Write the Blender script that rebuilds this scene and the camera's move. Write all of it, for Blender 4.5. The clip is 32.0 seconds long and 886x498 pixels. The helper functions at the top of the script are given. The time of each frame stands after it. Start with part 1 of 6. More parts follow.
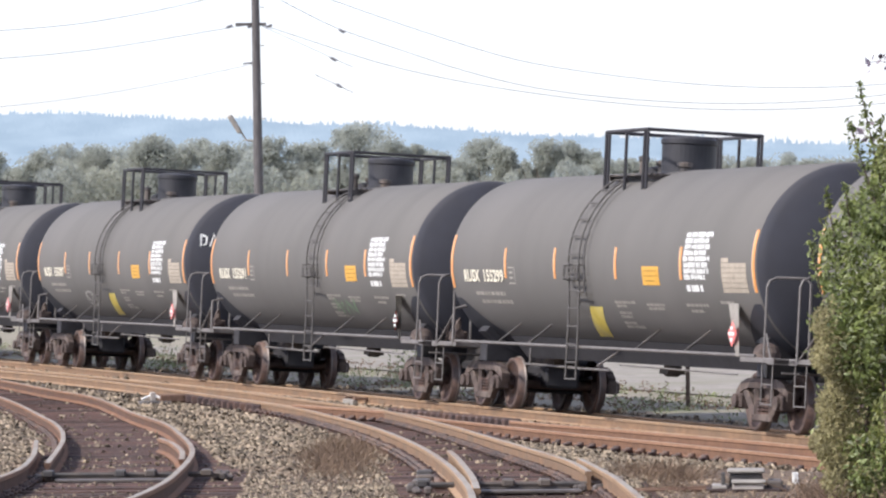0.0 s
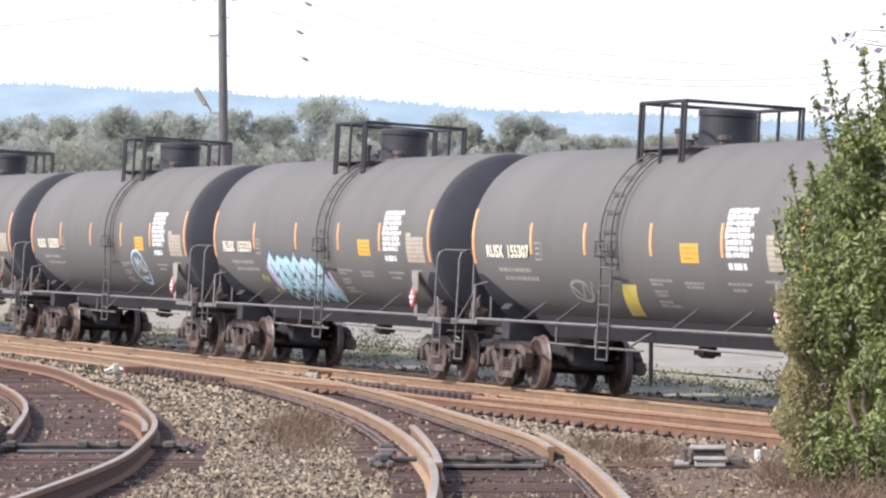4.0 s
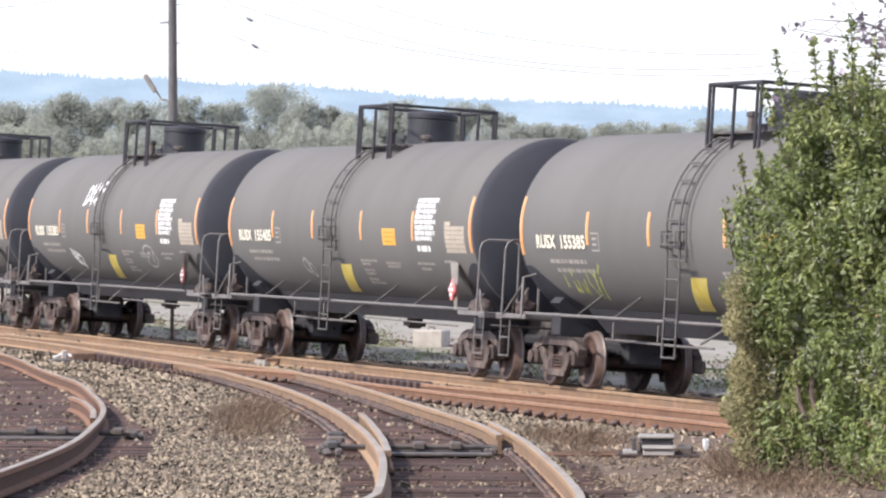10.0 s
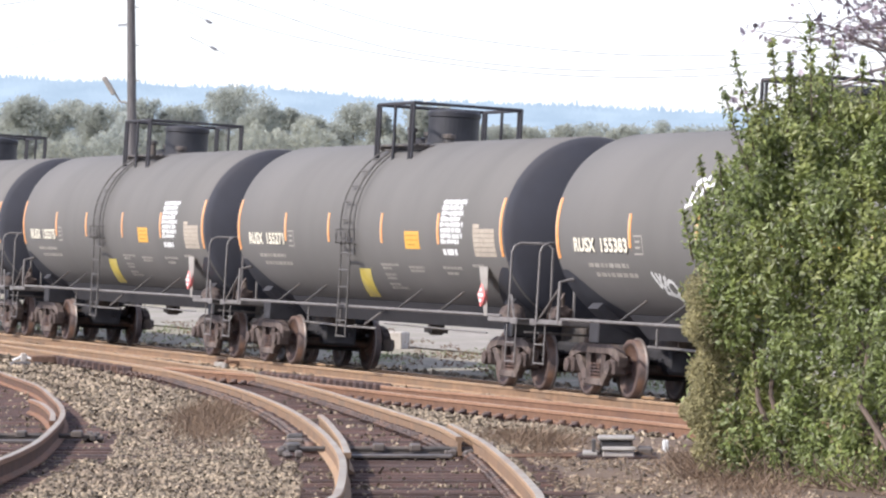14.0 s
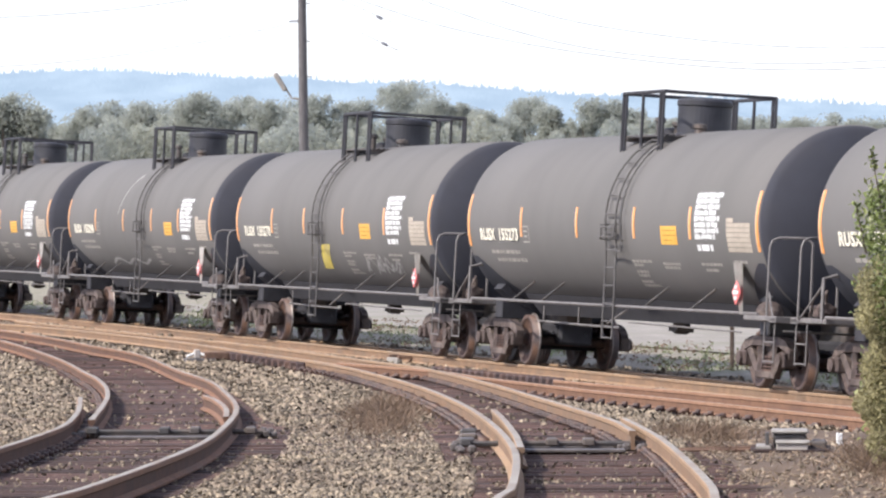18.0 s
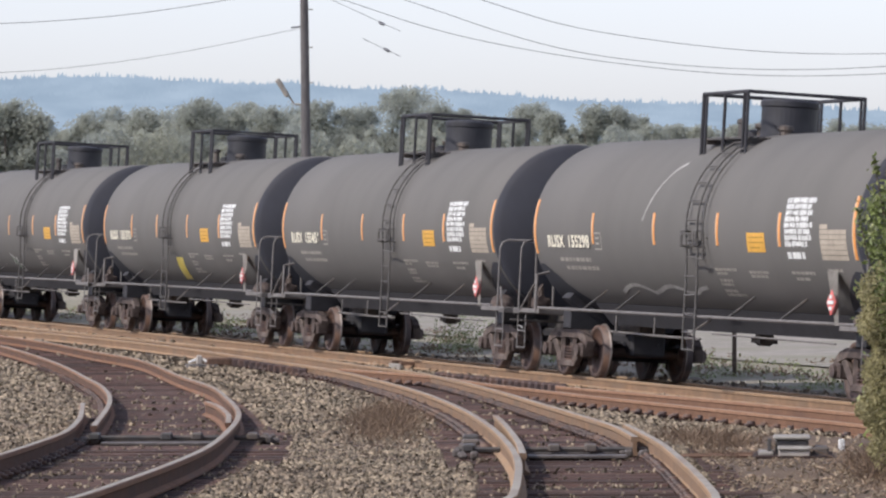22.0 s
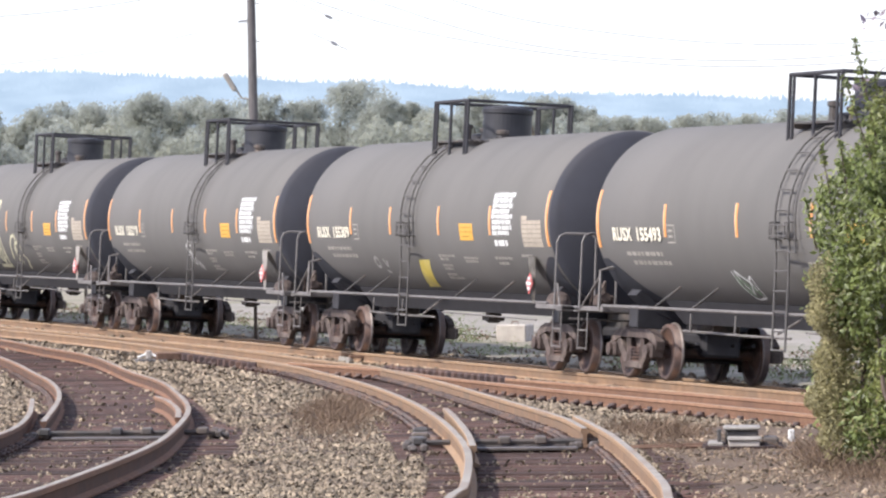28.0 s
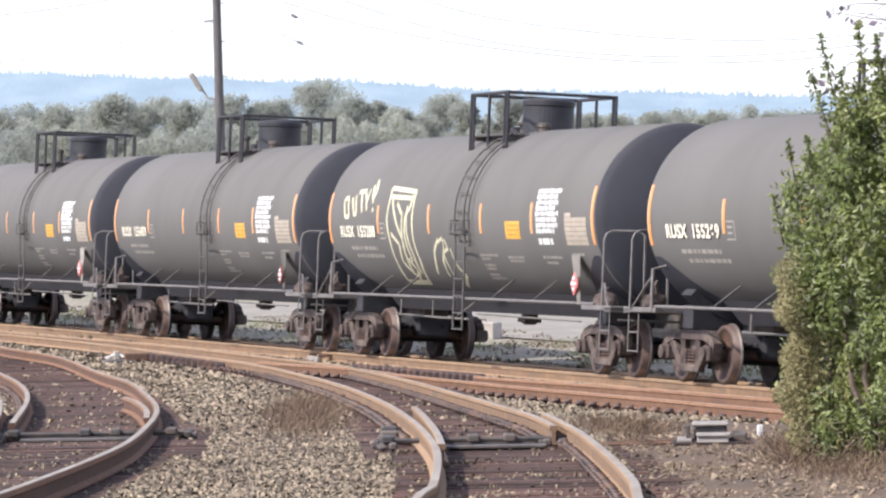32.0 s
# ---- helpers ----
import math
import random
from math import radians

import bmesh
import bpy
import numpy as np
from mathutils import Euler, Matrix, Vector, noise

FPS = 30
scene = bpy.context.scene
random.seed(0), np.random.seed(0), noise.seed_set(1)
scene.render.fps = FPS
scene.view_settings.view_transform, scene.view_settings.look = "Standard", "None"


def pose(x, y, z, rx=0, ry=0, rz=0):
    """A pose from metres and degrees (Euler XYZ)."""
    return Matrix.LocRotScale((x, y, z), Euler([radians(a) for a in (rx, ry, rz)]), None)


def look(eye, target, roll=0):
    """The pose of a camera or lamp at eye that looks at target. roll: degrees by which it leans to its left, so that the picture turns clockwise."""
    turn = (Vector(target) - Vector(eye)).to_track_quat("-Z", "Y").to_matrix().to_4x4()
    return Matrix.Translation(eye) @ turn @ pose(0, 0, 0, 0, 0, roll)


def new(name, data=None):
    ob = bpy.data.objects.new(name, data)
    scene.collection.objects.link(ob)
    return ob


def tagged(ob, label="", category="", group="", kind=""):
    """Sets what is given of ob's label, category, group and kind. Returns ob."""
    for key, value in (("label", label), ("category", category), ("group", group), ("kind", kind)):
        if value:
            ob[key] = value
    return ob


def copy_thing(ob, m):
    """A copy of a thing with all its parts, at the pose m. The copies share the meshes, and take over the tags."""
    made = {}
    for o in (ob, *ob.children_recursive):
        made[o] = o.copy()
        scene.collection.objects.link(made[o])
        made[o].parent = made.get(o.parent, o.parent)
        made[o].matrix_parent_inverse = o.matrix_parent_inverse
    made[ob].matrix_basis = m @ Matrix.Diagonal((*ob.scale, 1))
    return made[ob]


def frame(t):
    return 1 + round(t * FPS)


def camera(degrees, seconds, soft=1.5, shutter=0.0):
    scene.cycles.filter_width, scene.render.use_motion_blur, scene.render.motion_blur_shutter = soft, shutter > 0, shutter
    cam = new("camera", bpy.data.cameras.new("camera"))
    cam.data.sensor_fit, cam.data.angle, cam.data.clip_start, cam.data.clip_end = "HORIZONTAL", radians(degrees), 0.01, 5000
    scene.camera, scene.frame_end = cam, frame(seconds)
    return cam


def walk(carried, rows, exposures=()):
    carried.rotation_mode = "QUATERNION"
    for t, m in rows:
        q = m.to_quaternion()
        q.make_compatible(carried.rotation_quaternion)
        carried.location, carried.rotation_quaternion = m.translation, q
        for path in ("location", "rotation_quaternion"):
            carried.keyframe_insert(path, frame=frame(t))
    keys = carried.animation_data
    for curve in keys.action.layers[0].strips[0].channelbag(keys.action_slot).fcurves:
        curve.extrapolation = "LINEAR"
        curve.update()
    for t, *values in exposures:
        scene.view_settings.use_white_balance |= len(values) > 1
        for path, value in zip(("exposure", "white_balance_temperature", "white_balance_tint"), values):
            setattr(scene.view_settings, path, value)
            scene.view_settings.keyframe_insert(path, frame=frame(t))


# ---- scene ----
# Camera: hand-held on a rise beside the yard, it only turns.
EYE = Vector((0.0, 0.0, 2.811))


def aim(yaw, pitch, roll):
    a, b = radians(yaw), radians(pitch)
    return look(EYE, EYE + Vector((-math.sin(a) * math.cos(b), math.cos(a) * math.cos(b), math.sin(b))), roll)


cam = camera(2 * math.degrees(math.atan(784 / 8800)), 32.0, soft=2.3)
walk(cam, [
    (0, aim(-0.789, 0.031, -0.388)),
    (0.5, aim(-0.905, -0.100, -0.576)),
    (1, aim(-0.276, -0.496, -0.635)),
    (1.5, aim(-0.956, -0.569, -0.486)),
    (2, aim(-1.118, -0.559, -0.270)),
    (2.5, aim(-1.569, -0.621, -0.366)),
    (3, aim(-1.554, -0.226, -0.175)),
    (3.5, aim(-1.589, -0.266, -0.004)),
    (4, aim(-1.198, -0.265, 0.146)),
    (4.5, aim(-1.027, -0.369, 0.212)),
    (6.5, aim(-1.726, -0.479, 0.375)),
    (7, aim(-1.772, -0.461, 0.336)),
    (7.5, aim(-1.835, -0.481, 0.423)),
    (8, aim(-1.834, -0.475, 0.449)),
    (8.5, aim(-1.807, -0.447, 0.468)),
    (9, aim(-1.774, -0.408, 0.404)),
    (9.5, aim(-1.779, -0.396, 0.393)),
    (10, aim(-1.783, -0.400, 0.372)),
    (10.5, aim(-1.791, -0.447, 0.422)),
    (11, aim(-1.817, -0.507, 0.504)),
    (11.5, aim(-1.850, -0.547, 0.534)),
    (12, aim(-1.946, -0.564, 0.331)),
    (12.5, aim(-1.999, -0.571, 0.242)),
    (13, aim(-2.136, -0.481, 0.210)),
    (13.5, aim(-2.203, -0.430, 0.255)),
    (15.5, aim(-2.461, -0.227, 0.073)),
    (16, aim(-2.493, -0.241, 0.011)),
    (16.5, aim(-2.205, -0.258, -0.156)),
    (17, aim(-1.012, -0.309, -0.150)),
    (17.5, aim(-0.601, -0.362, -0.085)),
    (18, aim(-0.270, -0.442, -0.115)),
    (18.5, aim(-0.150, -0.509, -0.069)),
    (19, aim(0.000, -0.530, 0.000)),
    (19.5, aim(0.046, -0.572, 0.012)),
    (20, aim(0.023, -0.540, -0.047)),
    (20.5, aim(-0.041, -0.480, -0.075)),
    (21, aim(-0.115, -0.420, -0.071)),
    (21.5, aim(-0.173, -0.401, -0.093)),
    (22, aim(-0.245, -0.373, -0.104)),
    (22.5, aim(-0.311, -0.339, -0.077)),
    (23, aim(-0.377, -0.309, -0.084)),
    (23.5, aim(-0.467, -0.265, 0.048)),
    (24, aim(-0.538, -0.207, 0.119)),
    (24.5, aim(-0.605, -0.159, 0.128)),
    (25, aim(-0.682, -0.165, -0.101)),
    (25.5, aim(-0.748, -0.202, -0.248)),
    (27.5, aim(-0.830, -0.461, -0.584)),
    (28, aim(-0.836, -0.458, -0.502)),
    (28.5, aim(-0.906, -0.428, -0.502)),
    (29, aim(-0.970, -0.393, -0.715)),
    (29.5, aim(-1.082, -0.452, -0.684)),
    (30, aim(-1.128, -0.440, -0.949)),
    (30.5, aim(-1.173, -0.440, -0.962)),
    (31, aim(-1.189, -0.432, -0.984)),
    (31.5, aim(-1.205, -0.478, -0.885)),
    (32, aim(-1.211, -0.482, -0.941)),], exposures=((0, 1.04), (1, 1.04), (2, 1.24), (17.9, 1.24), (18.8, 0.63), (23.5, 0.60), (25, 0.42), (25.5, 0.42), (27.5, 1.24), (32, 1.24)))

# ---- world and sun: hazy bright day, sun high from the left ----
SUN_AZ, SUN_EL = radians(-115), radians(42)   # azimuth from +y towards +x
world = bpy.data.worlds.new("world")
scene.world = world
world.use_nodes = True
wn, wl = world.node_tree.nodes, world.node_tree.links
sky = wn.new("ShaderNodeTexSky")
sky.sky_type = "NISHITA"
sky.sun_disc = False
sky.sun_elevation, sky.sun_rotation = SUN_EL, SUN_AZ
sky.air_density, sky.dust_density, sky.ozone_density = 1.0, 1.0, 1.0
pale = wn.new("ShaderNodeHueSaturation")
pale.inputs["Saturation"].default_value = 0.45
tone = wn.new("ShaderNodeMix")
tone.data_type, tone.blend_type = "RGBA", "MULTIPLY"
tone.inputs["Factor"].default_value, tone.inputs[7].default_value = 1.0, (0.97, 0.98, 1.14, 1)
wl.new(sky.outputs[0], pale.inputs["Color"])
wl.new(pale.outputs[0], tone.inputs[6])
wl.new(tone.outputs[2], wn["Background"].inputs[0])
wn["Background"].inputs[1].default_value = 0.122
sun = new("sun", bpy.data.lights.new("sun", "SUN"))
sun.data.energy, sun.data.angle, sun.data.color = 2.7, radians(0.8), (1.0, 0.94, 0.87)
to_sun = Vector((math.sin(SUN_AZ) * math.cos(SUN_EL), math.cos(SUN_AZ) * math.cos(SUN_EL), math.sin(SUN_EL)))
sun.matrix_world = look(to_sun * 200, (0, 0, 0))


# ---- materials ----
def mat(name, base, rough=0.7, metal=0.0, vary=0.25, scale=6.0, bump=0.0, bump_scale=40.0, second=None, second_scale=1.2,
        second_at=(0.45, 0.7), per_piece=0.0, stretch=None, glow_through=0.0, island=False, haze_thin=0.0):
    """Procedural surface: base colour with fine grain, a second tone in patches, a relief, a per-piece shift."""
    m = bpy.data.materials.new(name)
    m.use_nodes = True
    n, l = m.node_tree.nodes, m.node_tree.links
    b = n["Principled BSDF"]
    b.inputs["Roughness"].default_value, b.inputs["Metallic"].default_value = rough, metal
    co = n.new("ShaderNodeTexCoord")
    vec = co.outputs["Object"]
    if stretch:
        mp = n.new("ShaderNodeMapping")
        mp.inputs["Scale"].default_value = stretch
        l.new(vec, mp.inputs[0])
        vec = mp.outputs[0]
    def tex(s, detail=4):
        t = n.new("ShaderNodeTexNoise")
        t.inputs["Scale"].default_value, t.inputs["Detail"].default_value = s, detail
        l.new(vec, t.inputs["Vector"])
        return t.outputs["Fac"]
    def mix(fac, a, c, kind="MIX"):
        x = n.new("ShaderNodeMix")
        x.data_type, x.blend_type = "RGBA", kind
        if isinstance(fac, float):
            x.inputs["Factor"].default_value = fac
        else:
            l.new(fac, x.inputs["Factor"])
        for sock, v in ((x.inputs[6], a), (x.inputs[7], c)):
            if isinstance(v, tuple):
                sock.default_value = (*v, 1)
            else:
                l.new(v, sock)
        return x.outputs[2]
    def ramp(fac, lo, hi):
        r = n.new("ShaderNodeMapRange")
        r.inputs[1].default_value, r.inputs[2].default_value = lo, hi
        l.new(fac, r.inputs[0])
        return r.outputs[0]
    lo = tuple(max(c * (1 - vary), 0) for c in base)
    hi = tuple(min(c * (1 + vary), 1) for c in base)
    col = mix(ramp(tex(scale), 0.3, 0.7), lo, hi)
    if second:
        col = mix(ramp(tex(second_scale, 6), *second_at), col, second)
    if per_piece:
        src = n.new("ShaderNodeNewGeometry").outputs["Random Per Island"] if island else n.new("ShaderNodeObjectInfo").outputs["Random"]
        hs = n.new("ShaderNodeHueSaturation")
        l.new(ramp(src, 0, 1), hs.inputs["Value"])
        r = hs.inputs["Value"].links[0].from_node
        r.inputs[3].default_value, r.inputs[4].default_value = 1 - per_piece, 1 + per_piece
        l.new(col, hs.inputs["Color"])
        col = hs.outputs[0]
    l.new(col, b.inputs["Base Color"])
    if glow_through:   # thin leaves let sunlight through
        tr, ms = n.new("ShaderNodeBsdfTranslucent"), n.new("ShaderNodeMixShader")
        ms.inputs[0].default_value = glow_through
        l.new(col, tr.inputs[0])
        l.new(b.outputs[0], ms.inputs[1])
        l.new(tr.outputs[0], ms.inputs[2])
        l.new(ms.outputs[0], n["Material Output"].inputs[0])
    if haze_thin:   # part-transparent, standing in for haze over the far leaves
        tp, ms = n.new("ShaderNodeBsdfTransparent"), n.new("ShaderNodeMixShader")
        ms.inputs[0].default_value = haze_thin
        l.new(n["Material Output"].inputs[0].links[0].from_socket, ms.inputs[1])
        l.new(tp.outputs[0], ms.inputs[2])
        l.new(ms.outputs[0], n["Material Output"].inputs[0])
    if bump:
        bp = n.new("ShaderNodeBump")
        bp.inputs["Strength"].default_value, bp.inputs["Distance"].default_value = bump, 0.02
        l.new(tex(bump_scale, 6), bp.inputs["Height"])
        l.new(bp.outputs[0], b.inputs["Normal"])
    return m


M = dict(
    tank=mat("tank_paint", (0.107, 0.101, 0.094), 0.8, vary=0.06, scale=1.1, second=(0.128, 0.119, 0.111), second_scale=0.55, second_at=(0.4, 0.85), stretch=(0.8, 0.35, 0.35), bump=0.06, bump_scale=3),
    # tank ends: their shade is put into this dark colour
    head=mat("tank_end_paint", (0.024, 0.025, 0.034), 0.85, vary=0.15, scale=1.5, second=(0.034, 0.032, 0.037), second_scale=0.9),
    frame=mat("frame_paint", (0.055, 0.050, 0.048), 0.65, vary=0.25, scale=7, second=(0.13, 0.10, 0.08), second_scale=2.5),
    black=mat("black_steel", (0.026, 0.025, 0.030), 0.75, vary=0.2, scale=5),
    ink_black=mat("black_dome_paint", (0.018, 0.018, 0.023), 0.55, vary=0.3, scale=3, second=(0.035, 0.033, 0.038), second_scale=2),
    brown=mat("panel_print", (0.34, 0.19, 0.03), 0.6),
    bar=mat("dusty_steel_bar", (0.14, 0.127, 0.12), 0.55, vary=0.2, scale=6),
    truck=mat("dusty_cast_steel", (0.062, 0.043, 0.037), 0.8, vary=0.4, scale=7, second=(0.125, 0.095, 0.08), second_scale=3.5, second_at=(0.5, 0.62), bump=0.2),
    wheel=mat("wheel_steel", (0.055, 0.034, 0.031), 0.6, vary=0.3, scale=6, second=(0.13, 0.07, 0.045), second_scale=3),
    tread=mat("polished_tread", (0.20, 0.17, 0.155), 0.55, 0.7, vary=0.2),
    orange=mat("orange_reflector", (0.64, 0.255, 0.06), 0.4, vary=0.12, scale=8),
    strip_edge=mat("pale_prism_edge", (0.62, 0.40, 0.23), 0.4, vary=0.12, scale=8),
    yellow=mat("yellow_placard", (0.60, 0.325, 0.055), 0.5, vary=0.12, scale=5),
    patch=mat("yellow_patch", (0.66, 0.52, 0.10), 0.5, vary=0.15, scale=4, second=(0.5, 0.42, 0.18), second_scale=2),
    white=mat("white_decal", (0.68, 0.68, 0.66), 0.5, vary=0.15, scale=5, second=(0.5, 0.5, 0.48), second_scale=3),
    letter=mat("cream_lettering", (0.72, 0.67, 0.54), 0.6, vary=0.12, scale=6),
    faded=mat("faded_lettering", (0.27, 0.25, 0.22), 0.7, vary=0.2, scale=5),
    tan=mat("tan_table_print", (0.35, 0.30, 0.24), 0.7, vary=0.15, scale=5),
    red=mat("red_placard", (0.80, 0.21, 0.19), 0.5, vary=0.1),
    ladder=mat("ladder_paint", (0.085, 0.078, 0.074), 0.7, vary=0.2, scale=6),
    teal=mat("teal_spray", (0.38, 0.58, 0.62), 0.7, vary=0.15, scale=2.5, second=(0.45, 0.52, 0.68), second_scale=1.2),
    ink=mat("dark_spray", (0.08, 0.11, 0.16), 0.7, vary=0.2, scale=4),
    pink=mat("pink_spray", (0.45, 0.33, 0.42), 0.7, vary=0.2, scale=3),
    cream=mat("cream_spray", (0.55, 0.52, 0.36), 0.7, vary=0.2, scale=4),
    pale=mat("pale_scuff", (0.27, 0.26, 0.245), 0.7, vary=0.3, scale=3),
    moss=mat("dull_green_spray", (0.13, 0.19, 0.12), 0.7, vary=0.2, scale=4),
    chalk=mat("chalk_mark", (0.42, 0.41, 0.39), 0.8, vary=0.25, scale=5),
    lime=mat("yellow_green_spray", (0.30, 0.31, 0.10), 0.7, vary=0.2, scale=4),
    # web tones hold the shade under the rail head in their colour
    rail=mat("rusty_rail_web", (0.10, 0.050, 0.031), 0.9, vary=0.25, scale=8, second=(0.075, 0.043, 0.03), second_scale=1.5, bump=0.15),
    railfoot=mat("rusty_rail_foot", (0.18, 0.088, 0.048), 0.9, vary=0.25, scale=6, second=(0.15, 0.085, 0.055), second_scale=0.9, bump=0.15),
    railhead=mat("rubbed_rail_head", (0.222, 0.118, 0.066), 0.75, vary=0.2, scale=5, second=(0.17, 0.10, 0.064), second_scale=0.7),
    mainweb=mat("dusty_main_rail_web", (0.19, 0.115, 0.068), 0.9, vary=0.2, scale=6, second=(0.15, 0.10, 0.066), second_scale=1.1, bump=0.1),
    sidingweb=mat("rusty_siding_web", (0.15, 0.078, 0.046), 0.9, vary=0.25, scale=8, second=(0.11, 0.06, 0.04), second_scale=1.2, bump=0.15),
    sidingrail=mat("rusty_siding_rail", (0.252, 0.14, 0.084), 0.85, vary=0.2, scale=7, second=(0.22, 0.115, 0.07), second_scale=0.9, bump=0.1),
    mainrail=mat("dusty_main_rail", (0.268, 0.170, 0.098), 0.85, vary=0.18, scale=6, second=(0.22, 0.15, 0.10), second_scale=0.8, bump=0.1),
    railtop=mat("worn_rail_head", (0.29, 0.25, 0.20), 0.55, 0.2, vary=0.2, scale=3, second=(0.24, 0.17, 0.115), second_scale=0.8),
    tie=mat("creosoted_tie", (0.063, 0.033, 0.026), 0.9, vary=0.5, scale=4, stretch=(1, 8, 8), second=(0.10, 0.062, 0.049), second_scale=2, second_at=(0.5, 0.75), per_piece=0.6, bump=0.4),
    plate=mat("rusty_plate", (0.13, 0.075, 0.05), 0.85, vary=0.3, scale=9, per_piece=0.2, bump=0.2),
    stone=mat("ballast_stone", (0.225, 0.18, 0.128), 0.9, vary=0.15, scale=14, second=(0.16, 0.122, 0.09), second_scale=0.5, per_piece=0.68, island=True),
    ground=mat("gravel_ground", (0.115, 0.092, 0.072), 0.95, vary=0.5, scale=22, second=(0.085, 0.065, 0.048), second_scale=0.35, bump=0.8, bump_scale=26),
    dirt=mat("grassy_verge", (0.245, 0.215, 0.165), 0.95, vary=0.35, scale=6, second=(0.18, 0.175, 0.11), second_scale=0.3, bump=0.6, bump_scale=12),
    bed=mat("oily_track_bed", (0.042, 0.025, 0.019), 0.95, vary=0.4, scale=18, second=(0.075, 0.055, 0.043), second_scale=1.5, bump=0.7, bump_scale=24),
    road=mat("dusty_road", (0.25, 0.225, 0.195), 0.95, vary=0.2, scale=2, second=(0.2, 0.19, 0.14), second_scale=0.3, bump=0.3),
    casting=mat("greasy_casting", (0.085, 0.07, 0.062), 0.6, vary=0.4, scale=9, second=(0.06, 0.05, 0.046), second_scale=3, bump=0.3),
    concrete=mat("pale_concrete", (0.40, 0.36, 0.32), 0.9, vary=0.15, scale=5, bump=0.2),
    galv=mat("weathered_galvanised", (0.26, 0.238, 0.21), 0.6, 0.0, vary=0.2, scale=8),
    wood=mat("pole_wood", (0.10, 0.092, 0.092), 0.9, vary=0.25, scale=6, stretch=(3, 3, 0.4), bump=0.3),
    wire=mat("wire", (0.17, 0.17, 0.185), 0.6),
    leaf=mat("hedge_leaf", (0.155, 0.188, 0.060), 0.38, vary=0.25, scale=3, second=(0.25, 0.265, 0.085), second_scale=1.7, second_at=(0.48, 0.66), per_piece=0.6, island=True, glow_through=0.46),
    olive=mat("dry_leaf", (0.225, 0.20, 0.098), 0.7, vary=0.25, scale=3, per_piece=0.4, island=True, glow_through=0.35),
    plum=mat("plum_leaf", (0.25, 0.205, 0.235), 0.5, vary=0.3, scale=3, per_piece=0.4, island=True, glow_through=0.3),
    plumbark=mat("plum_bark", (0.17, 0.14, 0.135), 0.85, vary=0.25, scale=8),
    bark=mat("bark", (0.09, 0.065, 0.05), 0.9, vary=0.3, scale=8, bump=0.3),
    weed=mat("weed", (0.22, 0.25, 0.12), 0.6, vary=0.3, scale=3, per_piece=0.4, island=True, glow_through=0.4),
    dry=mat("dry_grass", (0.19, 0.13, 0.088), 0.8, vary=0.3, scale=3, per_piece=0.35, island=True, glow_through=0.3),
    # haze is put into this pale leaf colour and its transparency
    tree=mat("hazy_broadleaf", (0.325, 0.348, 0.318), 0.95, vary=0.12, scale=0.06, second=(0.355, 0.36, 0.285), second_scale=0.045, second_at=(0.42, 0.62), per_piece=0.12, island=True, glow_through=0.55, haze_thin=0.42),
    litter=mat("pale_wood_litter", (0.24, 0.18, 0.125), 0.85, vary=0.3, scale=6, per_piece=0.5, island=True),
    rust=mat("rim_rust", (0.072, 0.046, 0.038), 0.75, vary=0.35, scale=5, second=(0.12, 0.062, 0.042), second_scale=1.2, second_at=(0.55, 0.8)),
    soil=mat("brown_soil", (0.118, 0.078, 0.049), 0.95, vary=0.35, scale=9, second=(0.075, 0.052, 0.039), second_scale=0.8, bump=0.6, bump_scale=20),
    twig=mat("dry_twig", (0.125, 0.085, 0.06), 0.85, vary=0.3, scale=6),
)


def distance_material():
    """The far ridge, a plain glowing backdrop of distance, haze blue put into its glow."""
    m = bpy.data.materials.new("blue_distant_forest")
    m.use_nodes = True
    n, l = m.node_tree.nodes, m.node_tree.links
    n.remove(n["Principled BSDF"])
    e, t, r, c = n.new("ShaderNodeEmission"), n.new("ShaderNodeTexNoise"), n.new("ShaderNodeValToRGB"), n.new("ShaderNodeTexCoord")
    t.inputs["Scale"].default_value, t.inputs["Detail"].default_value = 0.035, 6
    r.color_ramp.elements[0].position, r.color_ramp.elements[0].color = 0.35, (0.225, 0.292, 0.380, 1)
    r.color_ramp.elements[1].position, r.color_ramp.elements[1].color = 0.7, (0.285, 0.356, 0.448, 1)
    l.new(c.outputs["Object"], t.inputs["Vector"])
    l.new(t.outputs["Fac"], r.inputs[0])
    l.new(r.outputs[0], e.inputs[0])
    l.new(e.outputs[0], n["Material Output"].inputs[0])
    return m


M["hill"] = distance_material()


# ---- mesh helpers ----
def finish(name, bm, material, smooth=False):
    me = bpy.data.meshes.new(name)
    bm.normal_update()
    bm.to_mesh(me)
    bm.free()
    for x in (material if isinstance(material, (list, tuple)) else [material]):
        me.materials.append(x)
    if smooth:
        me.polygons.foreach_set("use_smooth", [True] * len(me.polygons))
    return me


def part(name, bm, material, parent, label="", smooth=False):
    ob = new(name, finish(name, bm, material, smooth) if isinstance(bm, bmesh.types.BMesh) else bm)
    ob.parent = parent
    return tagged(ob, label)


def empty(name, m=None):
    ob = new(name)
    ob.empty_display_size = 0.3
    if m:
        ob.matrix_basis = m
    return ob


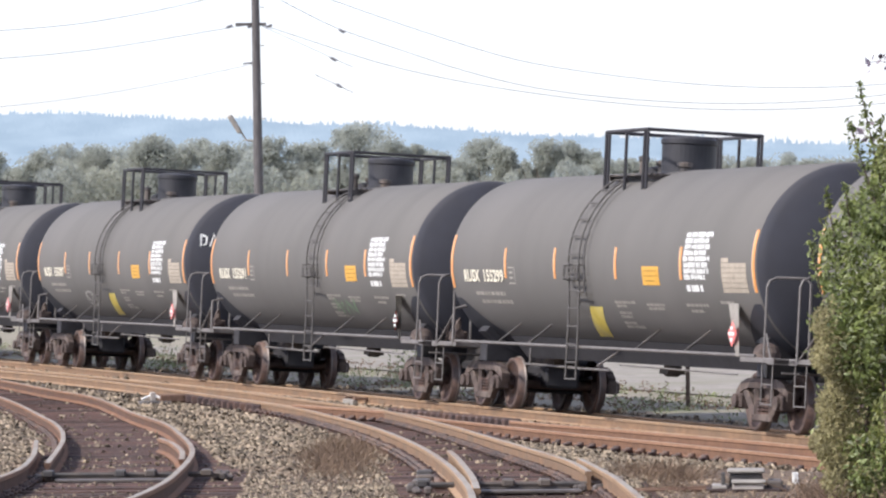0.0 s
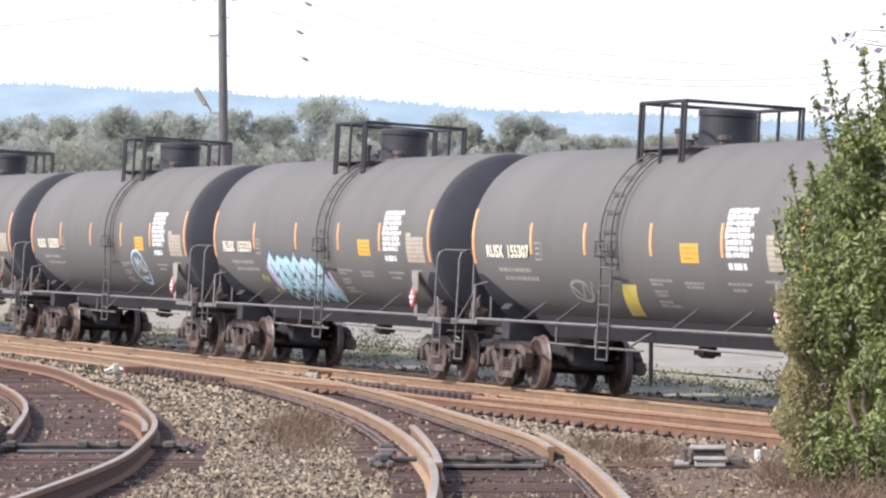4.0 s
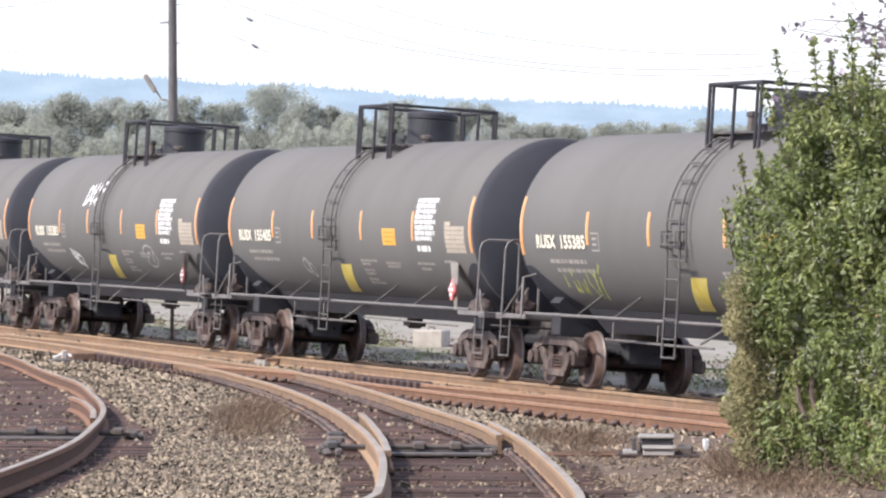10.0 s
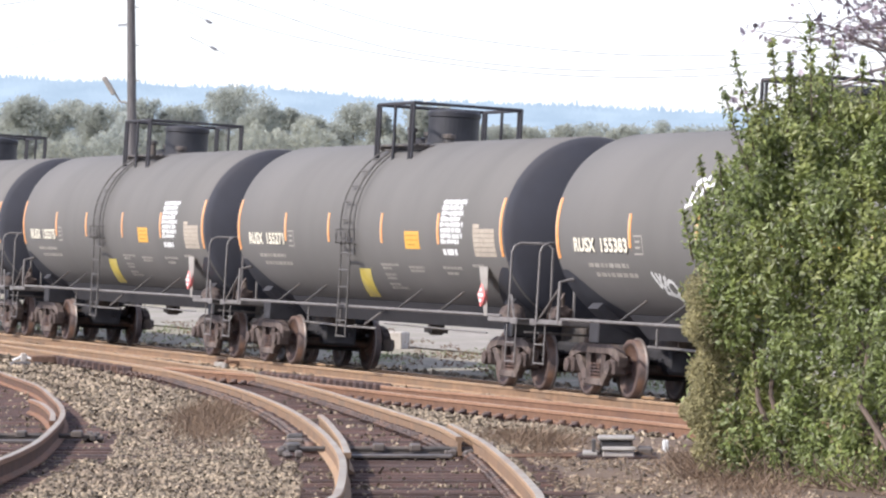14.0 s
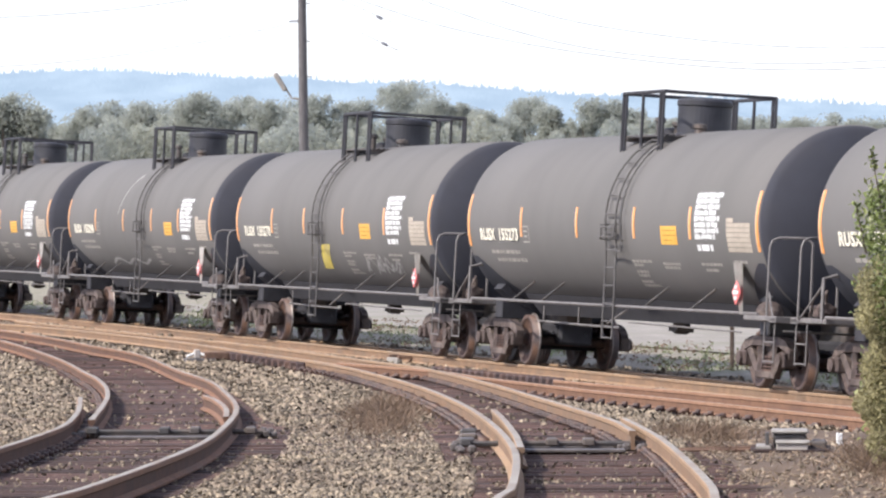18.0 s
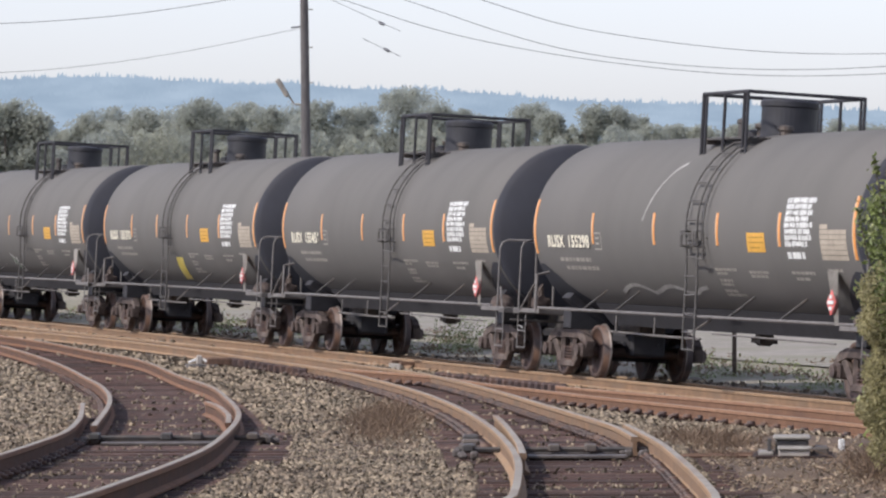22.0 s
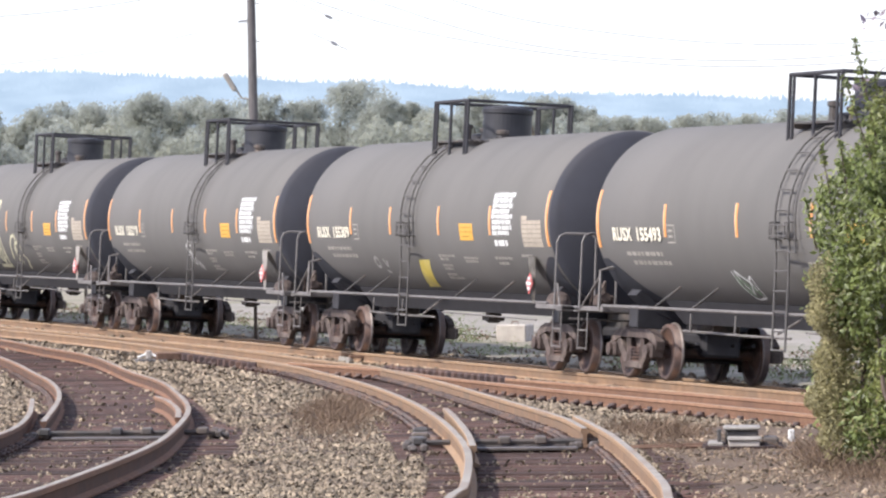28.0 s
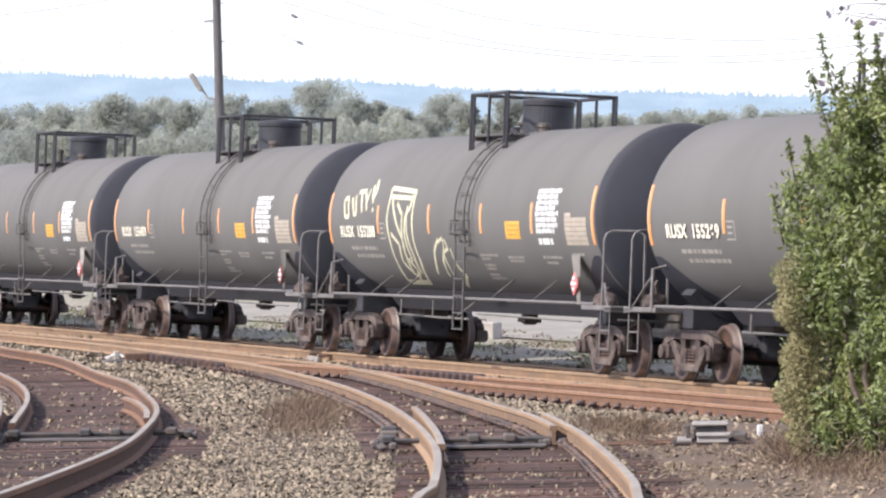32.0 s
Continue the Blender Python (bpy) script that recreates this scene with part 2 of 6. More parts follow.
def box(bm, x0, x1, y0, y1, z0, z1, m=None, bevel=0.0):
    made = bmesh.ops.create_cube(bm, size=1)["verts"]
    for v in made:
        v.co = Vector(((x0 + x1) / 2 + v.co.x * (x1 - x0), (y0 + y1) / 2 + v.co.y * (y1 - y0), (z0 + z1) / 2 + v.co.z * (z1 - z0)))
    if bevel:
        es = list({e for v in made for e in v.link_edges})
        made = bmesh.ops.bevel(bm, geom=es, offset=bevel, segments=1, affect="EDGES")["verts"]
    if m:
        for v in made:
            v.co = m @ v.co
    return bm


def rod(bm, a, b, r, n=8, r2=None):
    a, b = Vector(a), Vector(b)
    d = b - a
    q = d.to_track_quat("Z", "Y").to_matrix()
    rings = []
    for p, rr in ((a, r), (b, r if r2 is None else r2)):
        rings.append([bm.verts.new(p + q @ Vector((rr * math.cos(2 * math.pi * i / n), rr * math.sin(2 * math.pi * i / n), 0))) for i in range(n)])
    for i in range(n):
        bm.faces.new((rings[0][i], rings[0][(i + 1) % n], rings[1][(i + 1) % n], rings[1][i]))
    bm.faces.new(rings[0][::-1])
    bm.faces.new(rings[1])
    return bm


def pipe(bm, pts, r, n=6):
    """One continuous tube through the points."""
    pts = [Vector(p) for p in pts]
    rings, side = [], None
    for i, p in enumerate(pts):
        d = (pts[min(i + 1, len(pts) - 1)] - pts[max(i - 1, 0)]).normalized()
        if side is None:
            side = d.orthogonal().normalized()
        side = (side - d * side.dot(d)).normalized()
        up = d.cross(side)
        rings.append([bm.verts.new(p + (side * math.cos(2 * math.pi * k / n) + up * math.sin(2 * math.pi * k / n)) * r) for k in range(n)])
    for a, b in zip(rings[:-1], rings[1:]):
        for k in range(n):
            bm.faces.new((a[k], a[(k + 1) % n], b[(k + 1) % n], b[k]))
    bm.faces.new(rings[0][::-1])
    bm.faces.new(rings[-1])
    return bm


def lathe(bm, profile, n=48, axis="X"):
    """profile: (along, radius) pairs turned round the axis."""
    rings = []
    for a, r in profile:
        ring = []
        for i in range(n):
            c, s = r * math.cos(2 * math.pi * i / n), r * math.sin(2 * math.pi * i / n)
            ring.append(bm.verts.new((a, c, s) if axis == "X" else (c, a, s) if axis == "Y" else (c, s, a)))
        rings.append(ring)
    for p, q in zip(rings[:-1], rings[1:]):
        for i in range(n):
            bm.faces.new((p[i], p[(i + 1) % n], q[(i + 1) % n], q[i]))
    bm.faces.new(rings[0][::-1])
    bm.faces.new(rings[-1])
    bmesh.ops.recalc_face_normals(bm, faces=bm.faces)
    return bm


def spline(pts, step=0.5):
    """Smooth plan curve through a few control points, evenly resampled."""
    p = np.array(pts, float)
    t = np.concatenate([[0], np.cumsum(np.hypot(*np.diff(p, axis=0).T))])
    fine = []
    e = np.vstack([2 * p[0] - p[1], p, 2 * p[-1] - p[-2]])
    for i in range(len(p) - 1):
        a, b, c, d = e[i:i + 4]
        for u in np.linspace(0, 1, 24, endpoint=i == len(p) - 2):
            fine.append(0.5 * (2 * b + (c - a) * u + (2 * a - 5 * b + 4 * c - d) * u * u + (3 * b - a - 3 * c + d) * u ** 3))
    f = np.array(fine)
    for _ in range(10):
        f[1:-1] = 0.25 * f[:-2] + 0.5 * f[1:-1] + 0.25 * f[2:]
    s = np.concatenate([[0], np.cumsum(np.hypot(*np.diff(f, axis=0).T))])
    g = np.linspace(0, s[-1], max(int(s[-1] / step), 2) + 1)
    return np.stack([np.interp(g, s, f[:, 0]), np.interp(g, s, f[:, 1])], 1)


# ---- the main line: a long flat curve, banked, near rail high ----
L_CAR, GAUGE, BANK = 18.1, 1.435, radians(3.4)
GRID = np.arange(-460.0, 460.0, 1.0)
_u = np.clip(GRID, -75, 55) / 50
_h = 0.2799 + 0.0301 * _u + 0.0249 * _u ** 2 - 0.0194 * _u ** 3
_hm = (_h[1:] + _h[:-1]) / 2
LINE_X = np.concatenate([[0], np.cumsum(np.sin(_hm))])
LINE_Y = np.concatenate([[0], np.cumsum(-np.cos(_hm))])
LINE_X += 2.9546 - LINE_X[460]
LINE_Y += 89.7147 - LINE_Y[460]


def line_at(s):
    return float(np.interp(s, GRID, LINE_X)), float(np.interp(s, GRID, LINE_Y))


def line_dir(s):
    h = float(np.interp(s, GRID, _h))
    return math.sin(h), -math.cos(h)


def car_pose(s):
    ax, ay = line_at(s + 7.05)
    bx, by = line_at(s - 7.05)
    ang = math.atan2(ay - by, ax - bx)
    lift = 0.75 * math.sin(BANK)
    return Matrix.Translation(((ax + bx) / 2, (ay + by) / 2, -lift)) @ Matrix.Rotation(ang, 4, "Z") @ Matrix.Rotation(-BANK, 4, "X")


TRAVEL_T = (0, 2, 4, 7, 10, 13, 19, 22, 25, 28, 30, 32)
TRAVEL_P = (6.98, 6.78, 6.58, 6.36, 6.18, 6.03, 6.22, 6.36, 6.45, 6.90, 7.05, 7.15)


def travel(t):
    return 10.0 * t + float(np.interp(t, TRAVEL_T, TRAVEL_P))


def rise(y):
    """The spurs climb gently towards the camera."""
    return 0.0 if y > 92 else 0.016 * (92 - y) ** 2 / 16 if y > 84 else 0.016 * (88 - max(y, 8))


BED = -0.22
SHOULDER = ((64, 74), (5.6, 4.0))   # how far from the main line the yard begins to rise, by y


def ground_z(x, y):
    if y > 95 or y < 5:
        return BED + (0.0 if y > 5 else 1.28)
    i = np.argmin(np.hypot(LINE_X - x, LINE_Y - y))
    side = (x - LINE_X[i]) * math.cos(_h[i]) + (y - LINE_Y[i]) * math.sin(_h[i])
    w = min(max((-side - float(np.interp(y, *SHOULDER))) / 2.2, 0), 1)
    w = w * w * (3 - 2 * w)
    return BED + rise(y) * w


# ---- ground: one sheet to the horizon ----
def build_ground():
    xs = np.concatenate([[-4000, -1500, -600, -250, -120, -70, -45], np.linspace(-32, 34, 111), [45, 70, 120, 250, 600, 1500, 4000]])
    ys = np.concatenate([[-3000, -800, -200, -60, -15], np.linspace(4, 140, 171), [155, 180, 220, 300, 450, 800, 1600, 4500]])
    verts = [(x, y, ground_z(x, y) + (0.008 * noise.noise((x * 1.3, y * 1.3, 0)) - 0.006 if -32 < x < 34 and 4 < y < 140 else 0)) for y in ys for x in xs]
    nx = len(xs)
    faces, idx = [], []
    for j in range(len(ys) - 1):
        for i in range(nx - 1):
            faces.append((j * nx + i, j * nx + i + 1, (j + 1) * nx + i + 1, (j + 1) * nx + i))
            cx, cy = (xs[i] + xs[i + 1]) / 2, (ys[j] + ys[j + 1]) / 2
            k = np.argmin(np.hypot(LINE_X - cx, LINE_Y - cy))
            side = (cx - LINE_X[k]) * math.cos(_h[k]) + (cy - LINE_Y[k]) * math.sin(_h[k])
            idx.append(1 if side > 2.6 + 0.5 * noise.noise((cx * 0.7, cy * 0.7, 3)) or cy > 170 else 0)
    me = bpy.data.meshes.new("ground")
    me.from_pydata(verts, [], faces)
    me.materials.append(M["ground"])
    me.materials.append(M["dirt"])
    me.polygons.foreach_set("material_index", idx)
    me.polygons.foreach_set("use_smooth", [True] * len(faces))
    tagged(new("ground", me), "flat gravel yard ground with grassy verge beyond the rails", "ground", kind="structure")


build_ground()

# ---- rails ----
RAIL_H = 0.192
PROFILE = ((-0.030, 0), (0.030, 0), (0.038, -0.008), (0.036, -0.045), (0.020, -0.058), (0.019, -0.15), (0.066, -0.176), (0.066, -RAIL_H),
           (-0.066, -RAIL_H), (-0.066, -0.176), (-0.019, -0.15), (-0.020, -0.058), (-0.036, -0.045), (-0.038, -0.008))


def rail_mesh(pts, z_of):
    p = np.array(pts)
    d = np.gradient(p, axis=0)
    d /= np.hypot(d[:, 0], d[:, 1])[:, None]
    bm = bmesh.new()
    rings = []
    for (x, y), (dx, dy) in zip(p, d):
        z = z_of(x, y)
        rings.append([bm.verts.new((x + dy * a, y - dx * a, z + b)) for a, b in PROFILE])
    n = len(PROFILE)
    for a, b in zip(rings[:-1], rings[1:]):
        for i in range(n):
            f = bm.faces.new((a[i], a[(i + 1) % n], b[(i + 1) % n], b[i]))
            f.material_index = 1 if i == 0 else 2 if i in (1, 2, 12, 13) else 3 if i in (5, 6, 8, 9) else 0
    bm.faces.new(rings[0])
    bm.faces.new(rings[-1][::-1])
    bmesh.ops.recalc_face_normals(bm, faces=bm.faces)
    return bm


def track(name, label):
    return tagged(empty(name), label, "railway track", kind="structure")


def add_rail(parent, pts, z_of, name="rail", label=""):
    """Worn top, rubbed head, web darkened for the head's shade, dusty foot; the main line is paler with dust."""
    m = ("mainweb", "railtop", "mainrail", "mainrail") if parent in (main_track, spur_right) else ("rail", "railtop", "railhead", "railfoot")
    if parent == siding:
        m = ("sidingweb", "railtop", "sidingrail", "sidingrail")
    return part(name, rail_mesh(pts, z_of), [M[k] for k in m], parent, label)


main_track = track("main_track", "rusty main line railway track with wooden ties in ballast")
spur_left = track("spur_track", "rusty curved spur track with flared guard rails in ballast")
spur_right = track("spur_track", "rusty curved turnout track leaving the main line")
siding = track("siding_track", "rusty siding rails close beside the main line")

S = np.arange(-330, 331, 1.5)
for off, dz in ((-0.7525, 0.0), (0.7525, -1.505 * math.sin(BANK))):
    pts = [(line_at(s)[0] - off * line_dir(s)[1] * 1.0, line_at(s)[1] + off * line_dir(s)[0] * 1.0) for s in S]
    # offset sign: negative is the camera's side
    add_rail(main_track, pts, lambda x, y, dz=dz: dz)

spur_z = lambda x, y: rise(y)
flat_z = lambda x, y: 0.0
L1A = spline([(-22, 146), (-14.1, 125.9), (-11.5, 119.8), (-8.99, 107.8), (-6.79, 94.2), (-5.55, 83.6), (-4.73, 74.5), (-4.22, 67.2), (-3.9, 61.2), (-3.58, 54.2)])
L1B = spline([(-4.49, 65.8), (-4.13, 60.3), (-3.92, 56.7), (-3.73, 52.1), (-3.72, 47.9), (-3.8, 42.6), (-3.88, 38.6), (-4.1, 28), (-4.6, 10)])
L2 = spline([(-23, 153), (-14.8, 132.7), (-12.1, 125.9), (-8.84, 113.7), (-6.94, 104.6), (-5.31, 96.4), (-3.48, 79.8), (-2.69, 68.7), (-2.19, 59.4), (-2.02, 51), (-2.04, 44.4), (-2.38, 35.8), (-2.71, 30.4), (-3.2, 10)])
R1 = spline([(-11.2, 125.9), (-9.5, 122.2), (-6.09, 110.7), (-3.18, 98.4), (-1.48, 90.4), (-0.8, 84.2), (-0.03, 73.2), (0.47, 62.8), (0.72, 54.4), (0.82, 47.5), (0.81, 41.9), (0.64, 35.1), (0.44, 32.2), (-0.7, 10)])
R2 = spline([(-10.4, 128), (-6.26, 113.7), (-3.35, 103.7), (-0.89, 93.2), (0.16, 88), (1.0, 75.9), (1.58, 64.4), (2.0, 55.7), (2.1, 52.6), (2.12, 49.5)])
R2B = spline([(2.23, 54.4), (2.27, 50.4), (2.27, 45.8), (2.12, 36.9), (1.9, 31.7), (0.8, 10)])
SD = spline([(2.25, 82.5), (3.0, 80.3), (3.71, 78.4), (4.47, 76.2), (6.29, 70.6), (10.5, 57), (19, 30)])
SE = spline([(-1.51, 92.1), (0.16, 87.9), (1.1, 83.7), (1.98, 80.4), (2.78, 77.4), (4.26, 72.6), (5.97, 66.9), (9.6, 55), (17.6, 29.5)])
for p in (L1A, L1B, L2):
    add_rail(spur_left, p, spur_z)
add_rail(spur_left, spline([(-2.86, 66.1), (-2.6, 63.4), (-2.3, 58.9), (-2.14, 54.9)], 0.3), lambda x, y: rise(y) + 0.012, "guard_rail", "short flared guard rail")
for p in (R1, R2, R2B):
    add_rail(spur_right, p, spur_z)
add_rail(spur_right, spline([(0.86, 58.0), (0.90, 54), (0.92, 48), (0.89, 44)], 0.3), lambda x, y: rise(y) + 0.012, "guard_rail", "short flared guard rail")
for p in (SD, SE):
    add_rail(siding, p, flat_z)


# ---- a tank car, built once and copied: forward is +x, the camera's side is -y ----
R_T, ZC, HALF = 1.56, 2.62, 7.80


def on_tank(a, z, proud=0.004):
    """A point of the shell on the camera's side at height z."""
    y = -math.sqrt(max(R_T ** 2 - (z - ZC) ** 2, 0))
    k = (R_T + proud) / R_T
    return Vector((a, y * k, ZC + (z - ZC) * k))


def decal(bm, a0, a1, z0, z1, proud=0.005, slant=0.0, n=4):
    """A thin curved patch on the shell."""
    rows = []
    for i in range(n + 1):
        z = z0 + (z1 - z0) * i / n
        rows.append([bm.verts.new(on_tank(a + slant * i / n, z, proud)) for a in (a0, a1)])
    for p, q in zip(rows[:-1], rows[1:]):
        bm.faces.new((p[0], p[1], q[1], q[0]))
    return bm


def reflector(a0, a1, z0, z1, n):
    """An orange strip with a paler edge."""
    bm = decal(bmesh.new(), a0 + 0.04, a1, z0, z1, n=n)
    made = len(bm.faces)
    decal(bm, a0, a0 + 0.04, z0, z1, n=n)
    for f in list(bm.faces)[made:]:
        f.material_index = 1
    return bm


def strokes(bm, pts, w=0.05, proud=0.006):
    """A sprayed line through points (along, height)."""
    for (a0, z0), (a1, z1) in zip(pts[:-1], pts[1:]):
        d = Vector((a1 - a0, z1 - z0))
        if d.length < 1e-5:
            continue
        o = Vector((-d.y, d.x)).normalized() * w / 2
        n = max(1, int(d.length / 0.12))
        for i in range(n):
            pa, pz, qa, qz = a0 + d.x * i / n, z0 + d.y * i / n, a0 + d.x * (i + 1) / n, z0 + d.y * (i + 1) / n
            bm.faces.new([bm.verts.new(on_tank(a, z, proud)) for a, z in ((pa - o.x, pz - o.y), (qa - o.x, qz - o.y), (qa + o.x, qz + o.y), (pa + o.x, pz + o.y))])
    return bm


def wheelset_mesh():
    bm = bmesh.new()
    rod(bm, (0, -0.98, 0), (0, 0.98, 0), 0.08, 12)
    for sgn in (-1, 1):
        prof = [(0.67, 0.38), (0.675, 0.49), (0.70, 0.49), (0.715, 0.462), (0.82, 0.455), (0.825, 0.39), (0.79, 0.375), (0.77, 0.19), (0.80, 0.15), (0.80, 0.10), (0.66, 0.10), (0.66, 0.16), (0.72, 0.2), (0.735, 0.36), (0.67, 0.38)]
        rings = []
        for a, r in prof[:-1]:
            rings.append([bm.verts.new((r * math.cos(2 * math.pi * i / 36), sgn * a, r * math.sin(2 * math.pi * i / 36))) for i in range(36)])
        for k in range(len(rings)):
            p, q = rings[k], rings[(k + 1) % len(rings)]
            for i in range(36):
                f = bm.faces.new((p[i], p[(i + 1) % 36], q[(i + 1) % 36], q[i]))
                f.material_index = 1 if k in (1, 2) else 2 if k in (4, 5) else 0
                f.smooth = True
    bmesh.ops.recalc_face_normals(bm, faces=bm.faces)
    return finish("wheelset", bm, [M["wheel"], M["tread"], M["rust"]])


WHEELSET = wheelset_mesh()


def build_truck(car, x):
    """A three-piece freight truck: cast side frames, bolster, springs, two wheelsets."""
    bm = bmesh.new()
    box(bm, -0.20, 0.20, -0.95, 0.95, 0.42, 0.70, bevel=0.03)
    rod(bm, (0, 0, 0.68), (0, 0, 0.82), 0.2, 14)
    truck = part("truck", bm, M["truck"], car, "dusty cast steel freight truck")
    truck.location = (x, 0, 0)
    for sy in (-1, 1):
        bm = bmesh.new()
        y0, y1 = sorted((sy * 0.93, sy * 1.07))
        pts_top = [(-1.10, 0.58), (-0.92, 0.70), (-0.62, 0.77), (0.62, 0.77), (0.92, 0.70), (1.10, 0.58)]
        for (xa, za), (xb, zb) in zip(pts_top[:-1], pts_top[1:]):
            vs = [(xa, za - 0.10), (xb, zb - 0.10), (xb, zb + 0.05), (xa, za + 0.05)]
            lo = [bm.verts.new((u, y0, w)) for u, w in vs]
            hi = [bm.verts.new((u, y1, w)) for u, w in vs]
            for i in range(4):
                bm.faces.new((lo[i], lo[(i + 1) % 4], hi[(i + 1) % 4], hi[i]))
            bm.faces.new(lo[::-1])
            bm.faces.new(hi)
        for sx in (-1, 1):
            pipe(bm, [(sx * 0.78, sy, 0.60), (sx * 0.36, sy, 0.24)], 0.085, 6)
            pipe(bm, [(sx * 0.32, sy, 0.74), (sx * 0.32, sy, 0.24)], 0.07, 6)
            box(bm, sx * 0.889 - 0.16, sx * 0.889 + 0.16, min(sy * 0.9, sy * 1.14), max(sy * 0.9, sy * 1.14), 0.34, 0.58, bevel=0.03)
        box(bm, -0.42, 0.42, y0, y1, 0.16, 0.28, bevel=0.02)
        bmesh.ops.recalc_face_normals(bm, faces=bm.faces)
        part("side_frame", bm, M["truck"], truck)
        bm = bmesh.new()
        for k in (-0.17, 0, 0.17):
            for j in range(5):
                rod(bm, (k, sy * 1.0, 0.28 + j * 0.052), (k, sy * 1.0, 0.31 + j * 0.052), 0.072, 8)
        part("spring_nest", bm, M["wheel"], truck)["kind"] = "stuff"
        for sx in (-1, 1):
            part("bearing_cap", rod(bmesh.new(), (sx * 0.889, sy * 1.10, 0.457), (sx * 0.889, sy * 1.19, 0.457), 0.11, 10), M["truck"], truck)
    for sx in (-1, 1):
        bm = bmesh.new()
        box(bm, sx * 0.40 - 0.05, sx * 0.40 + 0.05, -0.92, 0.92, 0.30, 0.46)
        for sy in (-0.74, 0.74):
            box(bm, sx * 0.42 - 0.04, sx * 0.42 + 0.04, sy - 0.06, sy + 0.06, 0.30, 0.62)
        part("brake_beam", bm, M["black"], truck)
        ws = part("wheelset", WHEELSET, None, truck, "rust-brown steel wheelset with bright worn treads")
        ws.location = (sx * 0.889, 0, 0.457)
    bm = bmesh.new()   # black boxes fill in the shaded gear between the wheels, with rods across
    box(bm, -1.25, 1.25, -0.30, 0.34, 0.40, 0.80, bevel=0.05)
    box(bm, -0.62, 0.62, -0.62, 0.62, 0.34, 0.66, bevel=0.04)
    for sy in (-0.45, 0.2, 0.52):
        pipe(bm, [(-1.3, sy, 0.66), (-0.5, sy, 0.72), (0.6, sy + 0.05, 0.55), (1.35, sy, 0.62)], 0.035)
    part("brake_rigging", bm, M["black"], truck)
    return truck


def build_car(other=False):
    """One side of the car shows; the other side has its strips and ladder the other way round."""
    lx, px, pn, nx, tx = (1.45, 0.3, 0.5, 0.2, 0.4) if other else (0.08, 0, 0, 0, 0)
    car = empty("tank_car")
    # shell and ends
    bm = bmesh.new()
    n = 72
    rings = []
    for a in (-HALF, -HALF + 0.03, -4.0, -3.96, -0.02, 0.02, 3.96, 4.0, HALF - 0.03, HALF):
        r = R_T - (0.012 if abs(a) in (HALF,) else 0.0)
        rings.append([bm.verts.new((a, r * math.cos(2 * math.pi * i / n), ZC + r * math.sin(2 * math.pi * i / n))) for i in range(n)])
    for p, q in zip(rings[:-1], rings[1:]):
        for i in range(n):
            bm.faces.new((p[i], p[(i + 1) % n], q[(i + 1) % n], q[i]))
    bmesh.ops.recalc_face_normals(bm, faces=bm.faces)
    part("tank_shell", bm, M["tank"], car, "dark grey painted cylindrical tank shell", smooth=True)
    for sx in (-1, 1):
        bm = bmesh.new()
        prof = [(sx * HALF, R_T - 0.012)]
        for k in range(1, 6):
            u = k / 5 * radians(62)
            prof.append((sx * (HALF + 0.22 * math.sin(u)), R_T - 0.012 - 0.22 * (1 - math.cos(u))))
        a0, r0 = abs(prof[-1][0]), prof[-1][1]
        for k in range(1, 9):
            u = 1 - k / 8
            prof.append((sx * (a0 + 0.42 * (1 - u * u)), max(r0 * u, 0.01)))
        lathe(bm, prof, 72)
        bmesh.ops.translate(bm, vec=(0, 0, ZC), verts=bm.verts)
        part("tank_head", bm, M["head"], car, "domed tank end, shade darkened into its colour", smooth=True)
    # reflector strips
    for a in (-HALF + 0.09, HALF - 0.09):
        part("end_reflector", reflector(a - 0.065, a + 0.065, 2.12, 3.07, 8), [M["orange"], M["strip_edge"]], car, "long orange reflective strip")
    for a in ((-4.50, -1.32, 1.75, 4.56) if other else (-4.58, -1.85, 1.30, 4.45)):
        part("reflector", reflector(a - 0.06, a + 0.06, 2.30, 2.82, 5), [M["orange"], M["strip_edge"]], car, "orange reflective strip")
    # stencils and placards
    part("yellow_panel", decal(bmesh.new(), 2.62 + pn, 3.42 + pn, 2.21, 2.51), M["yellow"], car, "yellow warning panel")
    bm = bmesh.new()
    for i, (a0, a1, z) in enumerate(((2.7, 3.35, 2.44), (2.7, 3.36, 2.36), (2.75, 3.2, 2.28))):
        decal(bm, a0 + pn, a1 + pn, z - 0.010, z + 0.010, 0.009)
    part("panel_lettering", bm, M["brown"], car)["kind"] = "stuff"
    bm = bmesh.new()
    rnd = random.Random(4)
    z = 3.05
    for end in (5.80, 5.66, 5.74, 5.60, 5.78, 5.68, 5.74, 5.56):   # heavy block letters, line by line
        a, word = 4.58 + rnd.uniform(0, 0.05), rnd.randint(3, 8)
        while a < end:
            w = rnd.uniform(0.042, 0.066)
            top, low = z - rnd.choice((0, 0, 0, 0.012)), z - 0.082 + rnd.choice((0, 0, 0, 0.014))
            decal(bm, a + nx, min(a + w, end) + nx, low, top, 0.005, n=1)
            word -= 1
            a += w + (0.012 if word else 0.045)
            word = word or rnd.randint(3, 8)
        z -= 0.095
    part("white_notice", bm, M["white"], car, "block of white stencilled lettering")["kind"] = "stuff"
    bm = bmesh.new()
    for a0, a1 in ((4.65, 4.82), (4.87, 5.22), (5.28, 5.4)):
        decal(bm, a0 + nx, a1 + nx, 2.12, 2.22, n=1)
    part("stencil", bm, M["white"], car)["kind"] = "stuff"
    bm = bmesh.new()
